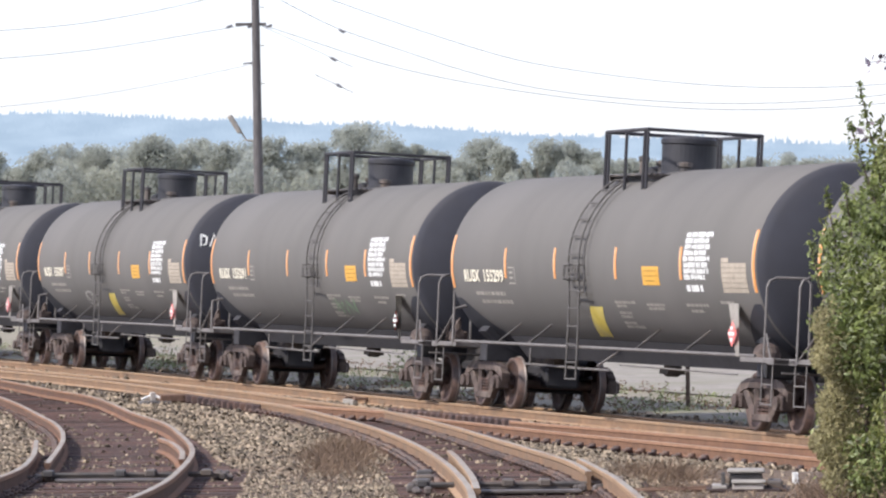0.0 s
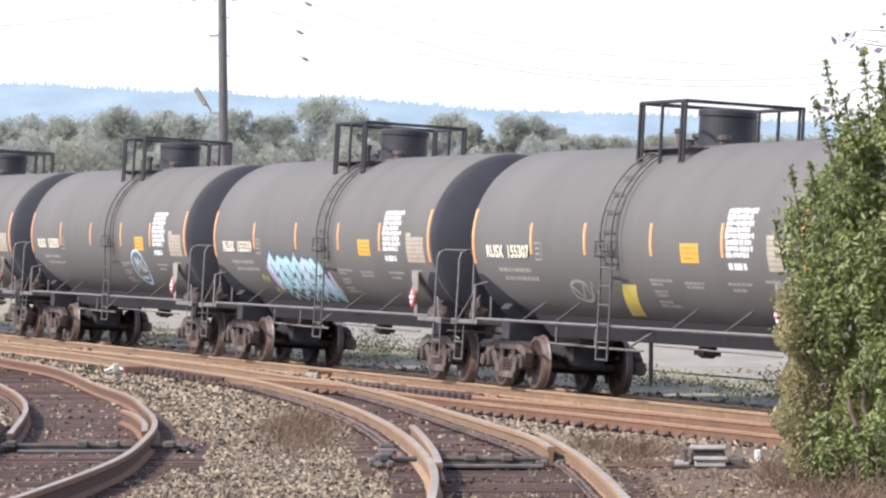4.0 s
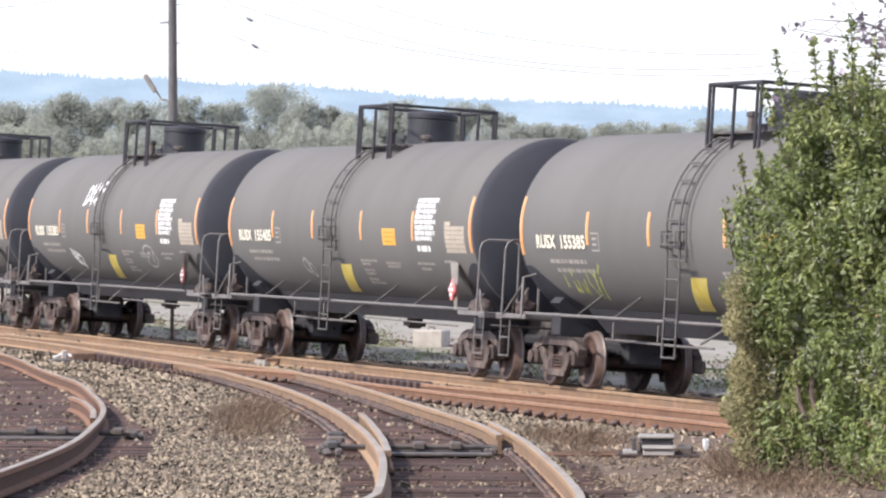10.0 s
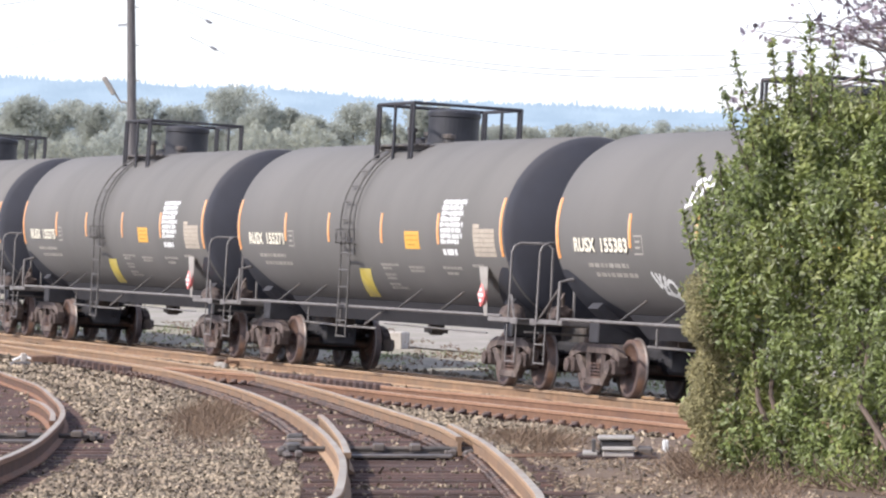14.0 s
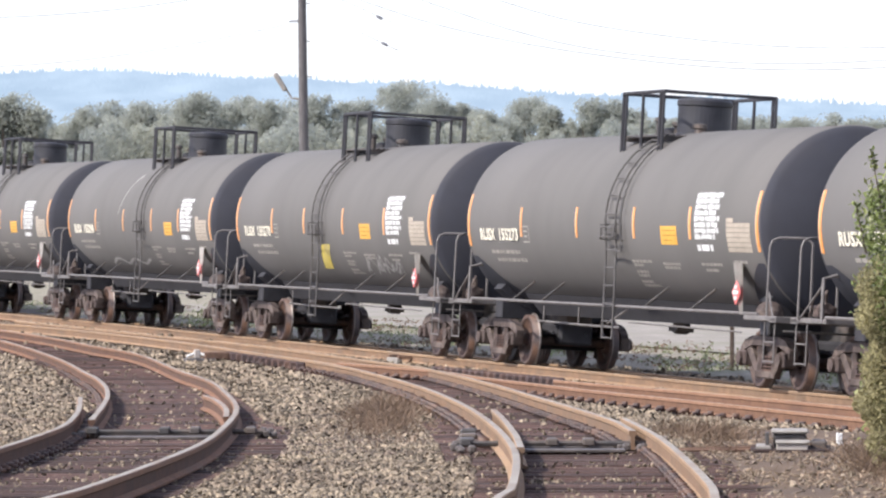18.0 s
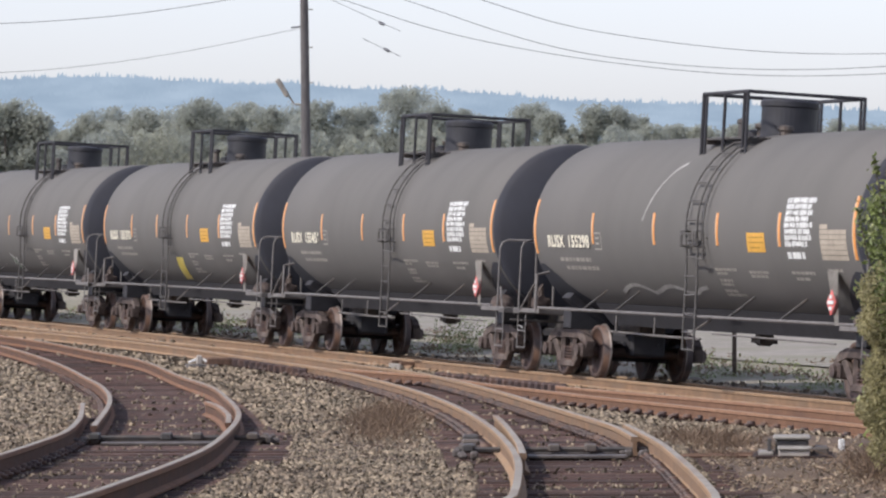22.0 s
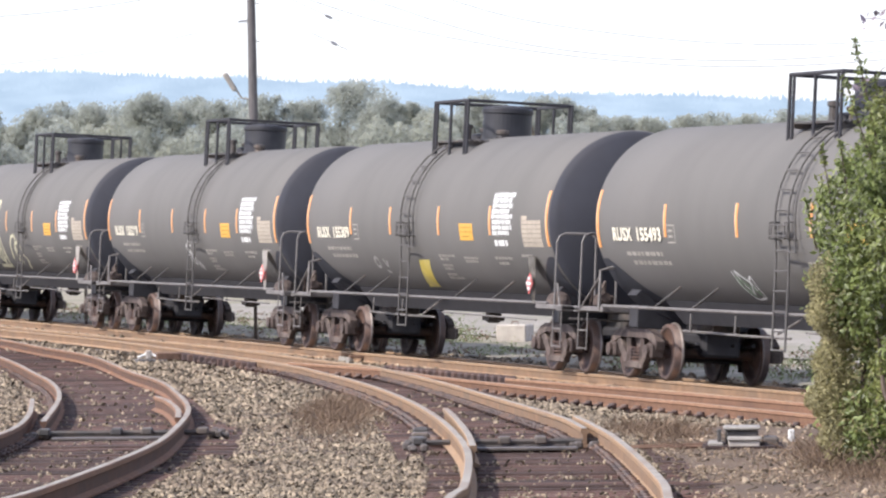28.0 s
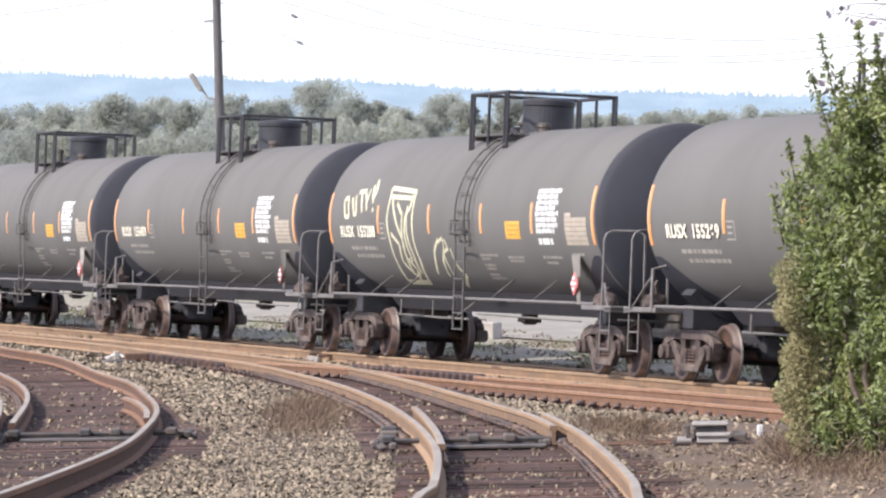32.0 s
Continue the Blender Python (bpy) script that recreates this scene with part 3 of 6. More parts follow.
    for i in range(7):
        for a0, a1 in (((6.30, 6.68), (6.685, 7.4)) if i else ((6.30, 6.62),)):
            decal(bm, a0, a1, 2.11 + (6 - i) * 0.077, 2.179 + (6 - i) * 0.077, n=1)
    part("data_table", bm, M["tan"], car, "faded beige stencilled data table")["kind"] = "stuff"
    bm = bmesh.new()
    for a, z, w in ((0.95, 1.93, 1.0), (0.98, 1.87, 0.5), (0.95, 1.76, 0.6), (0.93, 1.70, 0.55), (0.88, 1.60, 0.6), (0.85, 1.54, 0.9), (2.5, 1.90, 0.85), (2.52, 1.84, 0.75), (4.4, 1.91, 1.0), (4.5, 1.82, 0.6), (6.0, 1.96, 0.6)):
        rw = random.Random(int(a * 100 + z * 1000))
        a += tx
        x = a
        while x < a + w:
            k = rw.uniform(0.08, 0.22)
            decal(bm, x, min(x + k, a + w), z - 0.022, z + 0.022, n=1)
            x += k + 0.03
    for a, z, w in ((-6.5, 2.03, 1.7), (-6.3, 1.89, 1.75)):
        x = a
        rw = random.Random(int(z * 100))
        while x < a + w:
            k = rw.uniform(0.08, 0.25)
            decal(bm, x, min(x + k, a + w), z - 0.032, z + 0.032, n=1)
            x += k + 0.05
    part("stencil", bm, M["faded"], car, "small faded stencil lines")["kind"] = "stuff"
    bm = bmesh.new()
    for a0, a1, z0, z1 in ((-4.42, -4.06, 2.20, 2.225), (-4.42, -4.06, 2.47, 2.495), (-4.09, -4.06, 2.225, 2.47), (-4.36, -4.16, 2.29, 2.325), (-4.36, -4.16, 2.38, 2.415)):
        decal(bm, a0, a1, z0, z1, n=1)
    part("stencil_box", bm, M["faded"], car)
    # side ladder up the shell
    for a in (lx - 0.95, lx - 0.42):
        bm = bmesh.new()
        pipe(bm, [(a, -1.585, 0.60), (a, -1.585, 1.7), (a, -1.60, 2.2)] + [on_tank(a, z, 0.075) for z in np.linspace(2.62, 3.97, 10)], 0.020)
        part("ladder_rail", bm, M["ladder"], car)
    part("ladder_guard", pipe(bmesh.new(), [(lx - 0.40, -1.60, 2.08), (lx - 0.14, -1.60, 2.08), (lx - 0.14, -1.62, 2.3)] + [on_tank(lx - 0.14, z, 0.075) for z in np.linspace(2.62, 3.9, 9)], 0.016), M["ladder"], car)
    for i, z in enumerate((0.62, 0.9, 1.2, 1.5, 1.8, 2.1, 2.4, 2.7, 3.0, 3.28, 3.54, 3.76, 3.93)):
        p = Vector((0, -1.60, z)) if z < 2.4 else on_tank(0, z, 0.075)
        bm = rod(bmesh.new(), (lx - 0.95, p.y, p.z), (lx - 0.42, p.y, p.z), 0.015, 6)
        part("ladder_rung", bm, M["ladder"], car)
    for z in (2.32, 2.48):
        part("ladder_bracket", pipe(bmesh.new(), [(lx - 1.02, -1.69, z), (lx - 0.3, -1.69, z)], 0.013), M["ladder"], car)
    for a in (lx - 1.02, lx - 0.95, lx - 0.42, lx - 0.3):
        part("ladder_hoop", pipe(bmesh.new(), [(a, -1.52, 2.27), (a, -1.69, 2.28), (a, -1.69, 2.52), (a, -1.54, 2.53)], 0.014), M["ladder"], car)
    # top platform with guard rail, dome and valves
    x0, x1, w, zt = px - 1.05, px + 1.05, 1.0, 4.80
    for x in (x0, px - 0.02, x1):
        for y in (-w, w):
            part("guard_post", rod(bmesh.new(), (x, y, ZC + math.sqrt(R_T ** 2 - y * y) - 0.02), (x, y, zt), 0.030, 8), M["black"], car)
    for x in (x0 + 0.16, x1 - 0.16):
        for y in (-w, w):
            part("guard_post", rod(bmesh.new(), (x, y, ZC + math.sqrt(R_T ** 2 - y * y) - 0.02), (x, y, zt), 0.028, 8), M["black"], car)
    bm = bmesh.new()
    pipe(bm, [(x0, -w, zt), (x1, -w, zt), (x1, w, zt), (x0, w, zt), (x0, -w, zt)], 0.031, 8)
    part("guard_rail", bm, M["black"], car, "black steel guard rail frame")
    for sy in (-1, 1):
        bm = bmesh.new()
        for k in range(5):
            y = sy * (0.50 + 0.1 * k)
            box(bm, x0, x1, y - 0.035, y + 0.035, 4.05, 4.08)
        for x in (x0 + 0.1, x1 - 0.1):
            box(bm, x - 0.03, x + 0.03, min(sy * 0.45, sy * 0.95), max(sy * 0.45, sy * 0.95), 3.98, 4.05)
        part("platform", bm, M["frame"], car, "narrow grated walkway")
    bm = bmesh.new()
    lathe(bm, [(4.02, 0.50), (4.12, 0.50), (4.14, 0.455), (4.60, 0.455), (4.62, 0.475), (4.69, 0.475), (4.73, 0.44), (4.75, 0.2)], 36, "Z")
    bmesh.ops.translate(bm, vec=(px + 0.30, 0, 0), verts=bm.verts)
    part("dome_housing", bm, M["ink_black"], car, "black cylindrical valve housing")
    bm = bmesh.new()
    lathe(bm, [(4.08, 0.28), (4.22, 0.28), (4.25, 0.22), (4.27, 0.1)], 20, "Z")
    bmesh.ops.translate(bm, vec=(px - 0.72, -0.1, 0), verts=bm.verts)
    part("manway", bm, M["black"], car)
    for x, y, h, r in ((-0.38, -0.55, 4.42, 0.07), (-0.42, 0.2, 4.5, 0.09), (0.95, -0.3, 4.3, 0.1), (-0.3, -0.2, 4.36, 0.12)):
        bm = lathe(bmesh.new(), [(4.04, r), (h - 0.1, r), (h - 0.08, r * 1.35), (h - 0.02, r * 1.35), (h, r * 0.4)], 12, "Z")
        bmesh.ops.translate(bm, vec=(px + x, y, 0), verts=bm.verts)
        part("valve", bm, M["frame"], car)
    # underframe
    for sx in (-1, 1):
        bm = box(bmesh.new(), min(sx * 5.6, sx * 8.75), max(sx * 5.6, sx * 8.75), -0.24, 0.24, 0.78, 1.08, bevel=0.02)
        part("stub_sill", bm, M["frame"], car)
    for sx in (-1, 1):
        bm = bmesh.new()
        rings = []
        for i in range(14):
            th = radians(228 + 84 * i / 13)
            rings.append([bm.verts.new((sx * 7.05 + o, r * math.cos(th), ZC + r * math.sin(th))) for o, r in ((-0.22, R_T + 0.01), (0.22, R_T + 0.01), (0.22, R_T + 0.14), (-0.22, R_T + 0.14))])
        for p, q in zip(rings[:-1], rings[1:]):
            for i in range(4):
                bm.faces.new((p[i], p[(i + 1) % 4], q[(i + 1) % 4], q[i]))
        bm.faces.new(rings[0])
        bm.faces.new(rings[-1][::-1])
        box(bm, sx * 7.05 - 0.2, sx * 7.05 + 0.2, -1.1, 1.1, 0.82, 1.2, bevel=0.02)
        bmesh.ops.recalc_face_normals(bm, faces=bm.faces)
        part("saddle", bm, M["black"], car)
    for sy in (-1, 1):
        part("running_bar", pipe(bmesh.new(), [(-7.35, sy * 1.53, 1.16), (7.9, sy * 1.53, 1.16)], 0.026, 8), M["bar"], car, "long pale steel side bar")
        for a in (-4.9, -3.2, 2.4, 4.7):
            part("bar_brace", pipe(bmesh.new(), [(a, sy * 1.53, 1.16), (a + 0.42, sy * 1.24, 1.52)], 0.020), M["frame"], car)
    # dark sheets wrapped round the lower shell stand for the bolster web and its shade
    for sx in (-1, 1):
        bm = bmesh.new()
        rows = []
        for z, a in ((1.95, 7.5), (1.88, 7.3), (1.75, 7.02), (1.6, 6.75), (1.45, 6.48), (1.3, 6.15), (1.2, 5.85), (1.12, 5.5)):
            rows.append([bm.verts.new(on_tank(sx * q, z, 0.010)) for q in (a, 7.77)])
        for p, q in zip(rows[:-1], rows[1:]):
            bm.faces.new((p[0], p[1], q[1], q[0]))
        part("saddle_plate", bm, M["head"], car, "dark sheet for the saddle web and its shade", smooth=True)
    # ends: platforms, hand rails, couplers, placard holder
    for sx in (-1, 1):
        bm = bmesh.new()
        box(bm, min(sx * 7.3, sx * 8.75), max(sx * 7.3, sx * 8.75), -1.55, -0.9, 1.06, 1.14, bevel=0.01)
        box(bm, min(sx * 7.3, sx * 8.75), max(sx * 7.3, sx * 8.75), 0.9, 1.55, 1.06, 1.14, bevel=0.01)
        box(bm, min(sx * 8.45, sx * 8.75), max(sx * 8.45, sx * 8.75), -1.55, 1.55, 1.04, 1.12, bevel=0.01)
        part("end_platform", bm, M["bar"], car)
        hx, hy = (8.28, 1.53) if sx > 0 else (-8.36, 1.58)
        for sy in (-1, 1):
            bm = bmesh.new()
            pipe(bm, [(hx, sy * hy, 1.1), (hx, sy * hy, 2.2), (hx, sy * (hy - 0.04), 2.3), (hx + sx * 0.02, sy * (hy - 0.14), 2.35), (hx + sx * 0.16, sy * 0.98, 2.36), (hx + sx * 0.19, sy * 0.90, 2.28), (hx + sx * 0.19, sy * 0.88, 1.1)], 0.021)
            part("end_handrail", bm, M["bar"], car, "grey bent-pipe end handrail")
            bm = bmesh.new()
            if sx < 0:   # upright post braced back to the foot of the handrail
                pipe(bm, [(-7.46, sy * 1.55, 1.08), (-7.46, sy * 1.55, 1.74), (-7.44, sy * 1.33, 1.80)], 0.032)
                pipe(bm, [(-8.32, sy * 1.55, 1.14), (-7.48, sy * 1.55, 1.64)], 0.020)
            else:
                pipe(bm, [(8.5, sy * 1.50, 1.1), (8.0, sy * 1.40, 1.5)], 0.018)
            part("end_stanchion", bm, M["bar"], car)
            bm = bmesh.new()
            for x in (sx * 8.15, sx * 8.6):
                pipe(bm, [(x, sy * 1.5, 1.06), (x, sy * 1.5, 0.42)], 0.013)
            for z in (0.44, 0.74):
                pipe(bm, [(sx * 8.15, sy * 1.5, z), (sx * 8.6, sy * 1.5, z)], 0.013)
            part("sill_step", bm, M["bar"], car)
        bm = bmesh.new()
        box(bm, min(sx * 8.6, sx * 8.98), max(sx * 8.6, sx * 8.98), -0.09, 0.09, 0.80, 0.98, bevel=0.02)
        box(bm, min(sx * 8.88, sx * 9.16), max(sx * 8.88, sx * 9.16), -0.15 if sx > 0 else -0.05, 0.05 if sx > 0 else 0.15, 0.76, 1.02, bevel=0.03)
        part("coupler", bm, M["wheel"], car)
        bm = bmesh.new()
        pipe(bm, [(sx * 8.7, 0.3, 0.95), (sx * 8.95, 0.32, 0.62), (sx * 9.06, 0.1, 0.56)], 0.03)
        part("air_hose", bm, M["black"], car)
        bm = bmesh.new()
        pipe(bm, [(sx * 8.72, -1.4, 0.92), (sx * 8.72, 1.4, 0.92)], 0.018)
        part("uncoupling_lever", bm, M["bar"], car)
    # hand brake, reservoir and piping
    bm = lathe(bmesh.new(), [(1.05, 0.22), (1.22, 0.215), (1.31, 0.17), (1.36, 0.09), (1.37, 0.01)], 18, "Z")
    bmesh.ops.translate(bm, vec=(7.72, -1.27, 0), verts=bm.verts)
    part("brake_cylinder", bm, M["truck"], car)
    bm = bmesh.new()   # valve and lever cluster on the rear platform
    box(bm, -8.30, -8.02, -1.38, -1.08, 1.14, 1.34, bevel=0.03)
    rod(bm, (-8.05, -1.32, 1.30), (-7.80, -1.32, 1.30), 0.085, 10)
    rod(bm, (-8.22, -1.22, 1.34), (-8.22, -1.22, 1.52), 0.05, 8)
    pipe(bm, [(-8.22, -1.22, 1.50), (-7.98, -1.28, 1.56), (-7.90, -1.36, 1.44), (-7.88, -1.38, 1.14)], 0.022)
    pipe(bm, [(-8.35, -1.40, 1.16), (-8.08, -1.44, 1.46), (-7.95, -1.44, 1.50)], 0.018)
    part("control_valve", bm, M["truck"], car, "dusty brake valve with pipes")
    bm = bmesh.new()   # low black plate along the bottom of the tank, for the dark band there
    rows = []
    for x, z in ((-6.2, 1.06), (-5.9, 0.93), (-0.6, 0.93), (0.6, 0.93), (5.9, 0.93), (6.2, 1.06)):
        rows.append([bm.verts.new((x, y, zz)) for y, zz in ((-0.86, 1.30), (-0.62, z), (0.62, z), (0.86, 1.30))])
    for p, q in zip(rows[:-1], rows[1:]):
        for i in range(3):
            bm.faces.new((p[i], p[i + 1], q[i + 1], q[i]))
    for r in (rows[0], rows[-1]):
        bm.faces.new(r)
    bmesh.ops.recalc_face_normals(bm, faces=bm.faces)
    part("belly_plate", bm, M["black"], car, "black plate along the tank belly")
    bm = rod(bmesh.new(), (4.2, 0.35, 0.92), (5.4, 0.35, 0.92), 0.17, 14)
    part("air_reservoir", bm, M["frame"], car)
    bm = bmesh.new()
    pipe(bm, [(-5.2, -0.9, 0.82), (-1.2, -1.25, 0.80), (0.4, -1.25, 0.80)], 0.02)
    for a in (-4.6, -2.6):
        pipe(bm, [(a, -1.0, 0.82), (a, -1.0, 1.1)], 0.018)
    pipe(bm, [(0.5, -1.5, 0.86), (1.4, -1.45, 1.12)], 0.02)
    pipe(bm, [(1.5, -1.45, 0.9), (6.3, -1.2, 0.86)], 0.015)
    part("brake_rigging", bm, M["bar"], car)
    bm = bmesh.new()
    lathe(bm, [(0.74, 0.10), (0.78, 0.15), (0.95, 0.15), (1.25, 0.22)], 16, "Z")
    box(bm, -0.22, 0.22, -0.15, 0.15, 0.78, 0.86)
    part("bottom_outlet", bm, M["frame"], car)
    bm = bmesh.new()
    v = [bm.verts.new(p) for p in ((6.4, -1.44, 1.95), (6.85, -1.44, 1.95), (7.3, -1.56, 1.14), (7.15, -1.56, 1.14))]
    bm.faces.new(v)
    bmesh.ops.solidify(bm, geom=bm.faces[:], thickness=0.012)
    part("placard_board", bm, M["galv"], car, "grey metal placard backing board")
    bm = bmesh.new()
    c = Vector((7.02, -1.585, 1.48))
    bm.faces.new([bm.verts.new(c + Vector(d)) for d in ((-0.2, 0, 0), (0, -0.0, -0.2), (0.2, 0, 0), (0, 0, 0.2))])
    bmesh.ops.solidify(bm, geom=bm.faces[:], thickness=0.006)
    pl = part("hazard_placard", bm, M["red"], car, "red diamond hazard placard")
    bm = bmesh.new()
    for dz, hw in ((0.0, 0.125), (0.085, 0.055), (-0.09, 0.06)):
        box(bm, c.x - hw, c.x + hw, c.y - 0.016, c.y - 0.012, c.z + dz - 0.028, c.z + dz + 0.028)
    part("placard_symbol", bm, M["white"], pl)
    for sx in (-1, 1):
        build_truck(car, sx * 7.05)
    return car


def text_mesh(words, size):
    cu = bpy.data.curves.new("lettering", "FONT")
    cu.body, cu.size, cu.align_x, cu.align_y = words, size, "LEFT", "CENTER"
    cu.offset, cu.space_character = 0.010, 1.06
    tmp = new("lettering", cu)
    me = bpy.data.meshes.new_from_object(tmp.evaluated_get(bpy.context.evaluated_depsgraph_get()))
    bpy.data.objects.remove(tmp)
    bpy.data.curves.remove(cu)
    return me


CAR = (build_car(), build_car(True))
CARS = []
# car by car: number, yellow patch, label
FLEET = {
    -1: ("", 0, "dark grey tank car partly behind the hedge"), 0: ("155299", 1, "dark grey tank car with a yellow paint patch"),
    1: ("155291", 0, "dark grey tank car with faint green scrawl"), 2: ("155307", 1, "dark grey tank car with yellow patch and green scrawl"),
    3: ("155339", 0, "dark grey tank car with teal graffiti lettering"), 4: ("155293", 0, "dark grey tank car with a blue oval tag"),
    5: ("155385", 1, "dark grey tank car with yellow-green scrawl"), 6: ("155405", 1, "dark grey tank car with a yellow paint patch"),
    7: ("155383", 1, "dark grey tank car with white spray tags"), 8: ("155271", 1, "dark grey tank car with a yellow paint patch"),
    9: ("155375", 1, "dark grey tank car with pale scuffs and yellow patch"), 10: ("155273", 0, "dark grey tank car with clean sides"),
    11: ("155270", 1, "dark grey tank car with yellow patch and chalk scrawl"), 12: ("155298", 0, "dark grey tank car with pale curved scuffs"),
    13: ("155456", 0, "dark grey tank car with plain sides"), 14: ("155370", 1, "dark grey tank car with a yellow paint patch"),
    15: ("155493", 0, "dark grey tank car with small white-green scrawl"), 16: ("155309", 1, "dark grey tank car with a yellow paint patch"),
    17: ("155269", 0, "dark grey tank car with pale chalk scrawl"), 18: ("155288", 0, "dark grey tank car with large cream graffiti"),
    19: ("155459", 0, "dark grey tank car with plain sides"), 20: ("", 0, "dark grey tank car with plain sides"),
    21: ("", 0, "dark grey tank car with plain sides"),
}


def scribble(seed, a, z, w, h, n, lean=0.25):
    r = random.Random(seed)
    pts, x = [], a
    for i in range(n):
        u = i / (n - 1)
        pts.append((a + w * u + r.uniform(-0.1, 0.1) * w + lean * (i % 2) * h, z + (h / 2 if i % 2 else -h / 2) * r.uniform(0.5, 1)))
    out = [pts[0]]
    for p, q in zip(pts[:-1], pts[1:]):
        out += [((p[0] * (3 - k) + q[0] * k) / 3 + r.uniform(-0.02, 0.02), (p[1] * (3 - k) + q[1] * k) / 3 + r.uniform(-0.02, 0.02)) for k in (1, 2, 3)]
    return out


def loop(a, z, ra, rz, n=20, turn=1.0):
    return [(a + ra * math.cos(2 * math.pi * i / n * turn), z + rz * math.sin(2 * math.pi * i / n * turn)) for i in range(n + 1)]


def graffiti(car, k):
    def spray(lines, m, w, label):
        bm = bmesh.new()
        for ln in lines:
            strokes(bm, ln, w)
        part("graffiti", bm, M[m], car, label)["kind"] = "stuff"
    if k == 2:
        spray([scribble(2, -3.2, 1.75, 1.4, 0.35, 7), loop(-2.6, 1.72, 0.5, 0.16)], "pale", 0.05, "pale green-white sprayed scrawl")
    if k == 1:
        spray([scribble(41, 1.7, 1.72, 1.6, 0.3, 12), [(1.6, 1.85), (1.62, 1.62), (1.8, 1.8), (1.95, 1.62), (2.0, 1.84)]], "moss", 0.05, "faint green sprayed scrawl")
    if k == 3:
        r = random.Random(33)
        bm, edge = bmesh.new(), []
        for i in range(44):   # filled bubble lettering with a ragged top
            a = -3.75 + 0.1 * i
            hump = abs(math.sin(i * 0.52))
            top = 2.08 - 0.0015 * i + 0.14 * hump + (0.12 if i % 9 == 3 else 0) - (0.25 if i > 38 else 0)
            low = 1.36 + 0.18 * max(0, 1 - i / 6) + 0.05 * math.sin(i * 0.9)
            decal(bm, a, a + 0.1, low, top, 0.005, n=4)
            edge.append((a + 0.05, top))
        part("graffiti", bm, M["teal"], car, "large pale blue bubble lettering")["kind"] = "stuff"
        lines = [edge] + [[(-3.5 + 0.62 * i + r.uniform(-0.1, 0.1), 2.0), (-3.35 + 0.62 * i, 1.75), (-3.2 + 0.62 * i + r.uniform(-0.1, 0.1), 1.85), (-3.25 + 0.62 * i, 1.5)] for i in range(7)]
        bm = bmesh.new()
        for ln in lines:
            strokes(bm, ln, 0.045, 0.009)
        part("graffiti", bm, M["ink"], car, "dark outline of sprayed lettering")["kind"] = "stuff"
        bm = bmesh.new()
        for a, z in ((-3.85, 1.85), (-3.8, 1.7), (-3.7, 1.55), (0.62, 1.75), (0.68, 1.6)):
            strokes(bm, [(a, z + 0.12), (a + 0.1, z - 0.1)], 0.16, 0.008)
        part("graffiti", bm, M["pink"], car, "pink sprayed edge")["kind"] = "stuff"
        spray([scribble(43, -4.6, 1.72, 0.5, 0.15, 5), scribble(44, -4.2, 1.5, 0.3, 0.12, 4)], "lime", 0.07, "small green sprayed tag")
    if k == 4:
        spray([loop(3.05, 1.85, 0.62, 0.36), [(2.75, 1.75), (2.8, 2.05), (2.95, 1.9), (3.1, 2.05), (3.15, 1.75)], [(3.3, 2.02), (3.3, 1.78), (3.5, 1.78)], [(2.8, 1.62), (3.3, 1.62)]], "teal", 0.06, "pale blue sprayed oval with strokes")
    if k == 5:
        spray([[(-6.1, 1.82), (-6.17, 1.62)], [(-5.69, 1.92), (-5.75, 1.8)], [(-5.76, 1.73), (-5.86, 1.56), (-5.72, 1.60)], [(-5.58, 1.74), (-5.7, 1.54)], [(-5.25, 1.76), (-5.37, 1.52)], [(-5.42, 1.7), (-5.5, 1.55), (-5.34, 1.62)],
               [(-5.04, 1.85), (-5.06, 1.7), (-4.98, 1.5)], [(-4.62, 1.9), (-4.87, 1.48)], [(-4.66, 1.72), (-4.78, 1.9)], [(-4.3, 2.0), (-4.48, 1.86)], [(-4.45, 1.8), (-4.69, 1.46)]], "lime", 0.06, "yellow-green sprayed strokes")
    if k == 7:
        spray([[(-2.2, 3.38), (-2.32, 2.98)], [(-2.32, 3.28), (-2.05, 3.33), (-1.93, 3.18), (-2.1, 3.0), (-2.45, 2.93)], [(-1.92, 3.40), (-1.94, 3.06), (-1.72, 3.03)], [(-1.60, 3.42), (-1.76, 2.91)],
               [(-1.93, 3.2), (-1.6, 3.24)], [(-0.92, 3.42), (-1.28, 3.42), (-1.36, 3.28), (-1.14, 3.22), (-1.18, 3.08), (-1.55, 3.0)], [(-1.36, 2.97), (-1.30, 2.93)], [(-1.05, 3.30), (-0.98, 3.22), (-0.88, 3.32)]], "white", 0.07, "white sprayed tag")
        spray([[(-3.95, 1.95), (-3.8, 1.72), (-3.62, 1.92)], [(-3.8, 1.94), (-3.66, 1.70), (-3.46, 1.90)], [(-3.55, 1.88), (-3.5, 1.68)], loop(-3.34, 1.72, 0.16, 0.11), [(-3.7, 1.66), (-3.4, 1.62), (-3.2, 1.56)], [(-3.3, 1.60), (-3.26, 1.50)]], "white", 0.06, "white sprayed tag")
        spray([loop(3.3, 1.85, 0.5, 0.22), scribble(11, 3.0, 1.85, 0.9, 0.3, 5)], "pale", 0.04, "faint chalk mark")
    if k == 11:
        spray([scribble(12, 2.2, 1.72, 2.6, 0.35, 13), scribble(13, 3.0, 1.66, 2.0, 0.3, 9)], "pale", 0.045, "pale chalk scrawl")
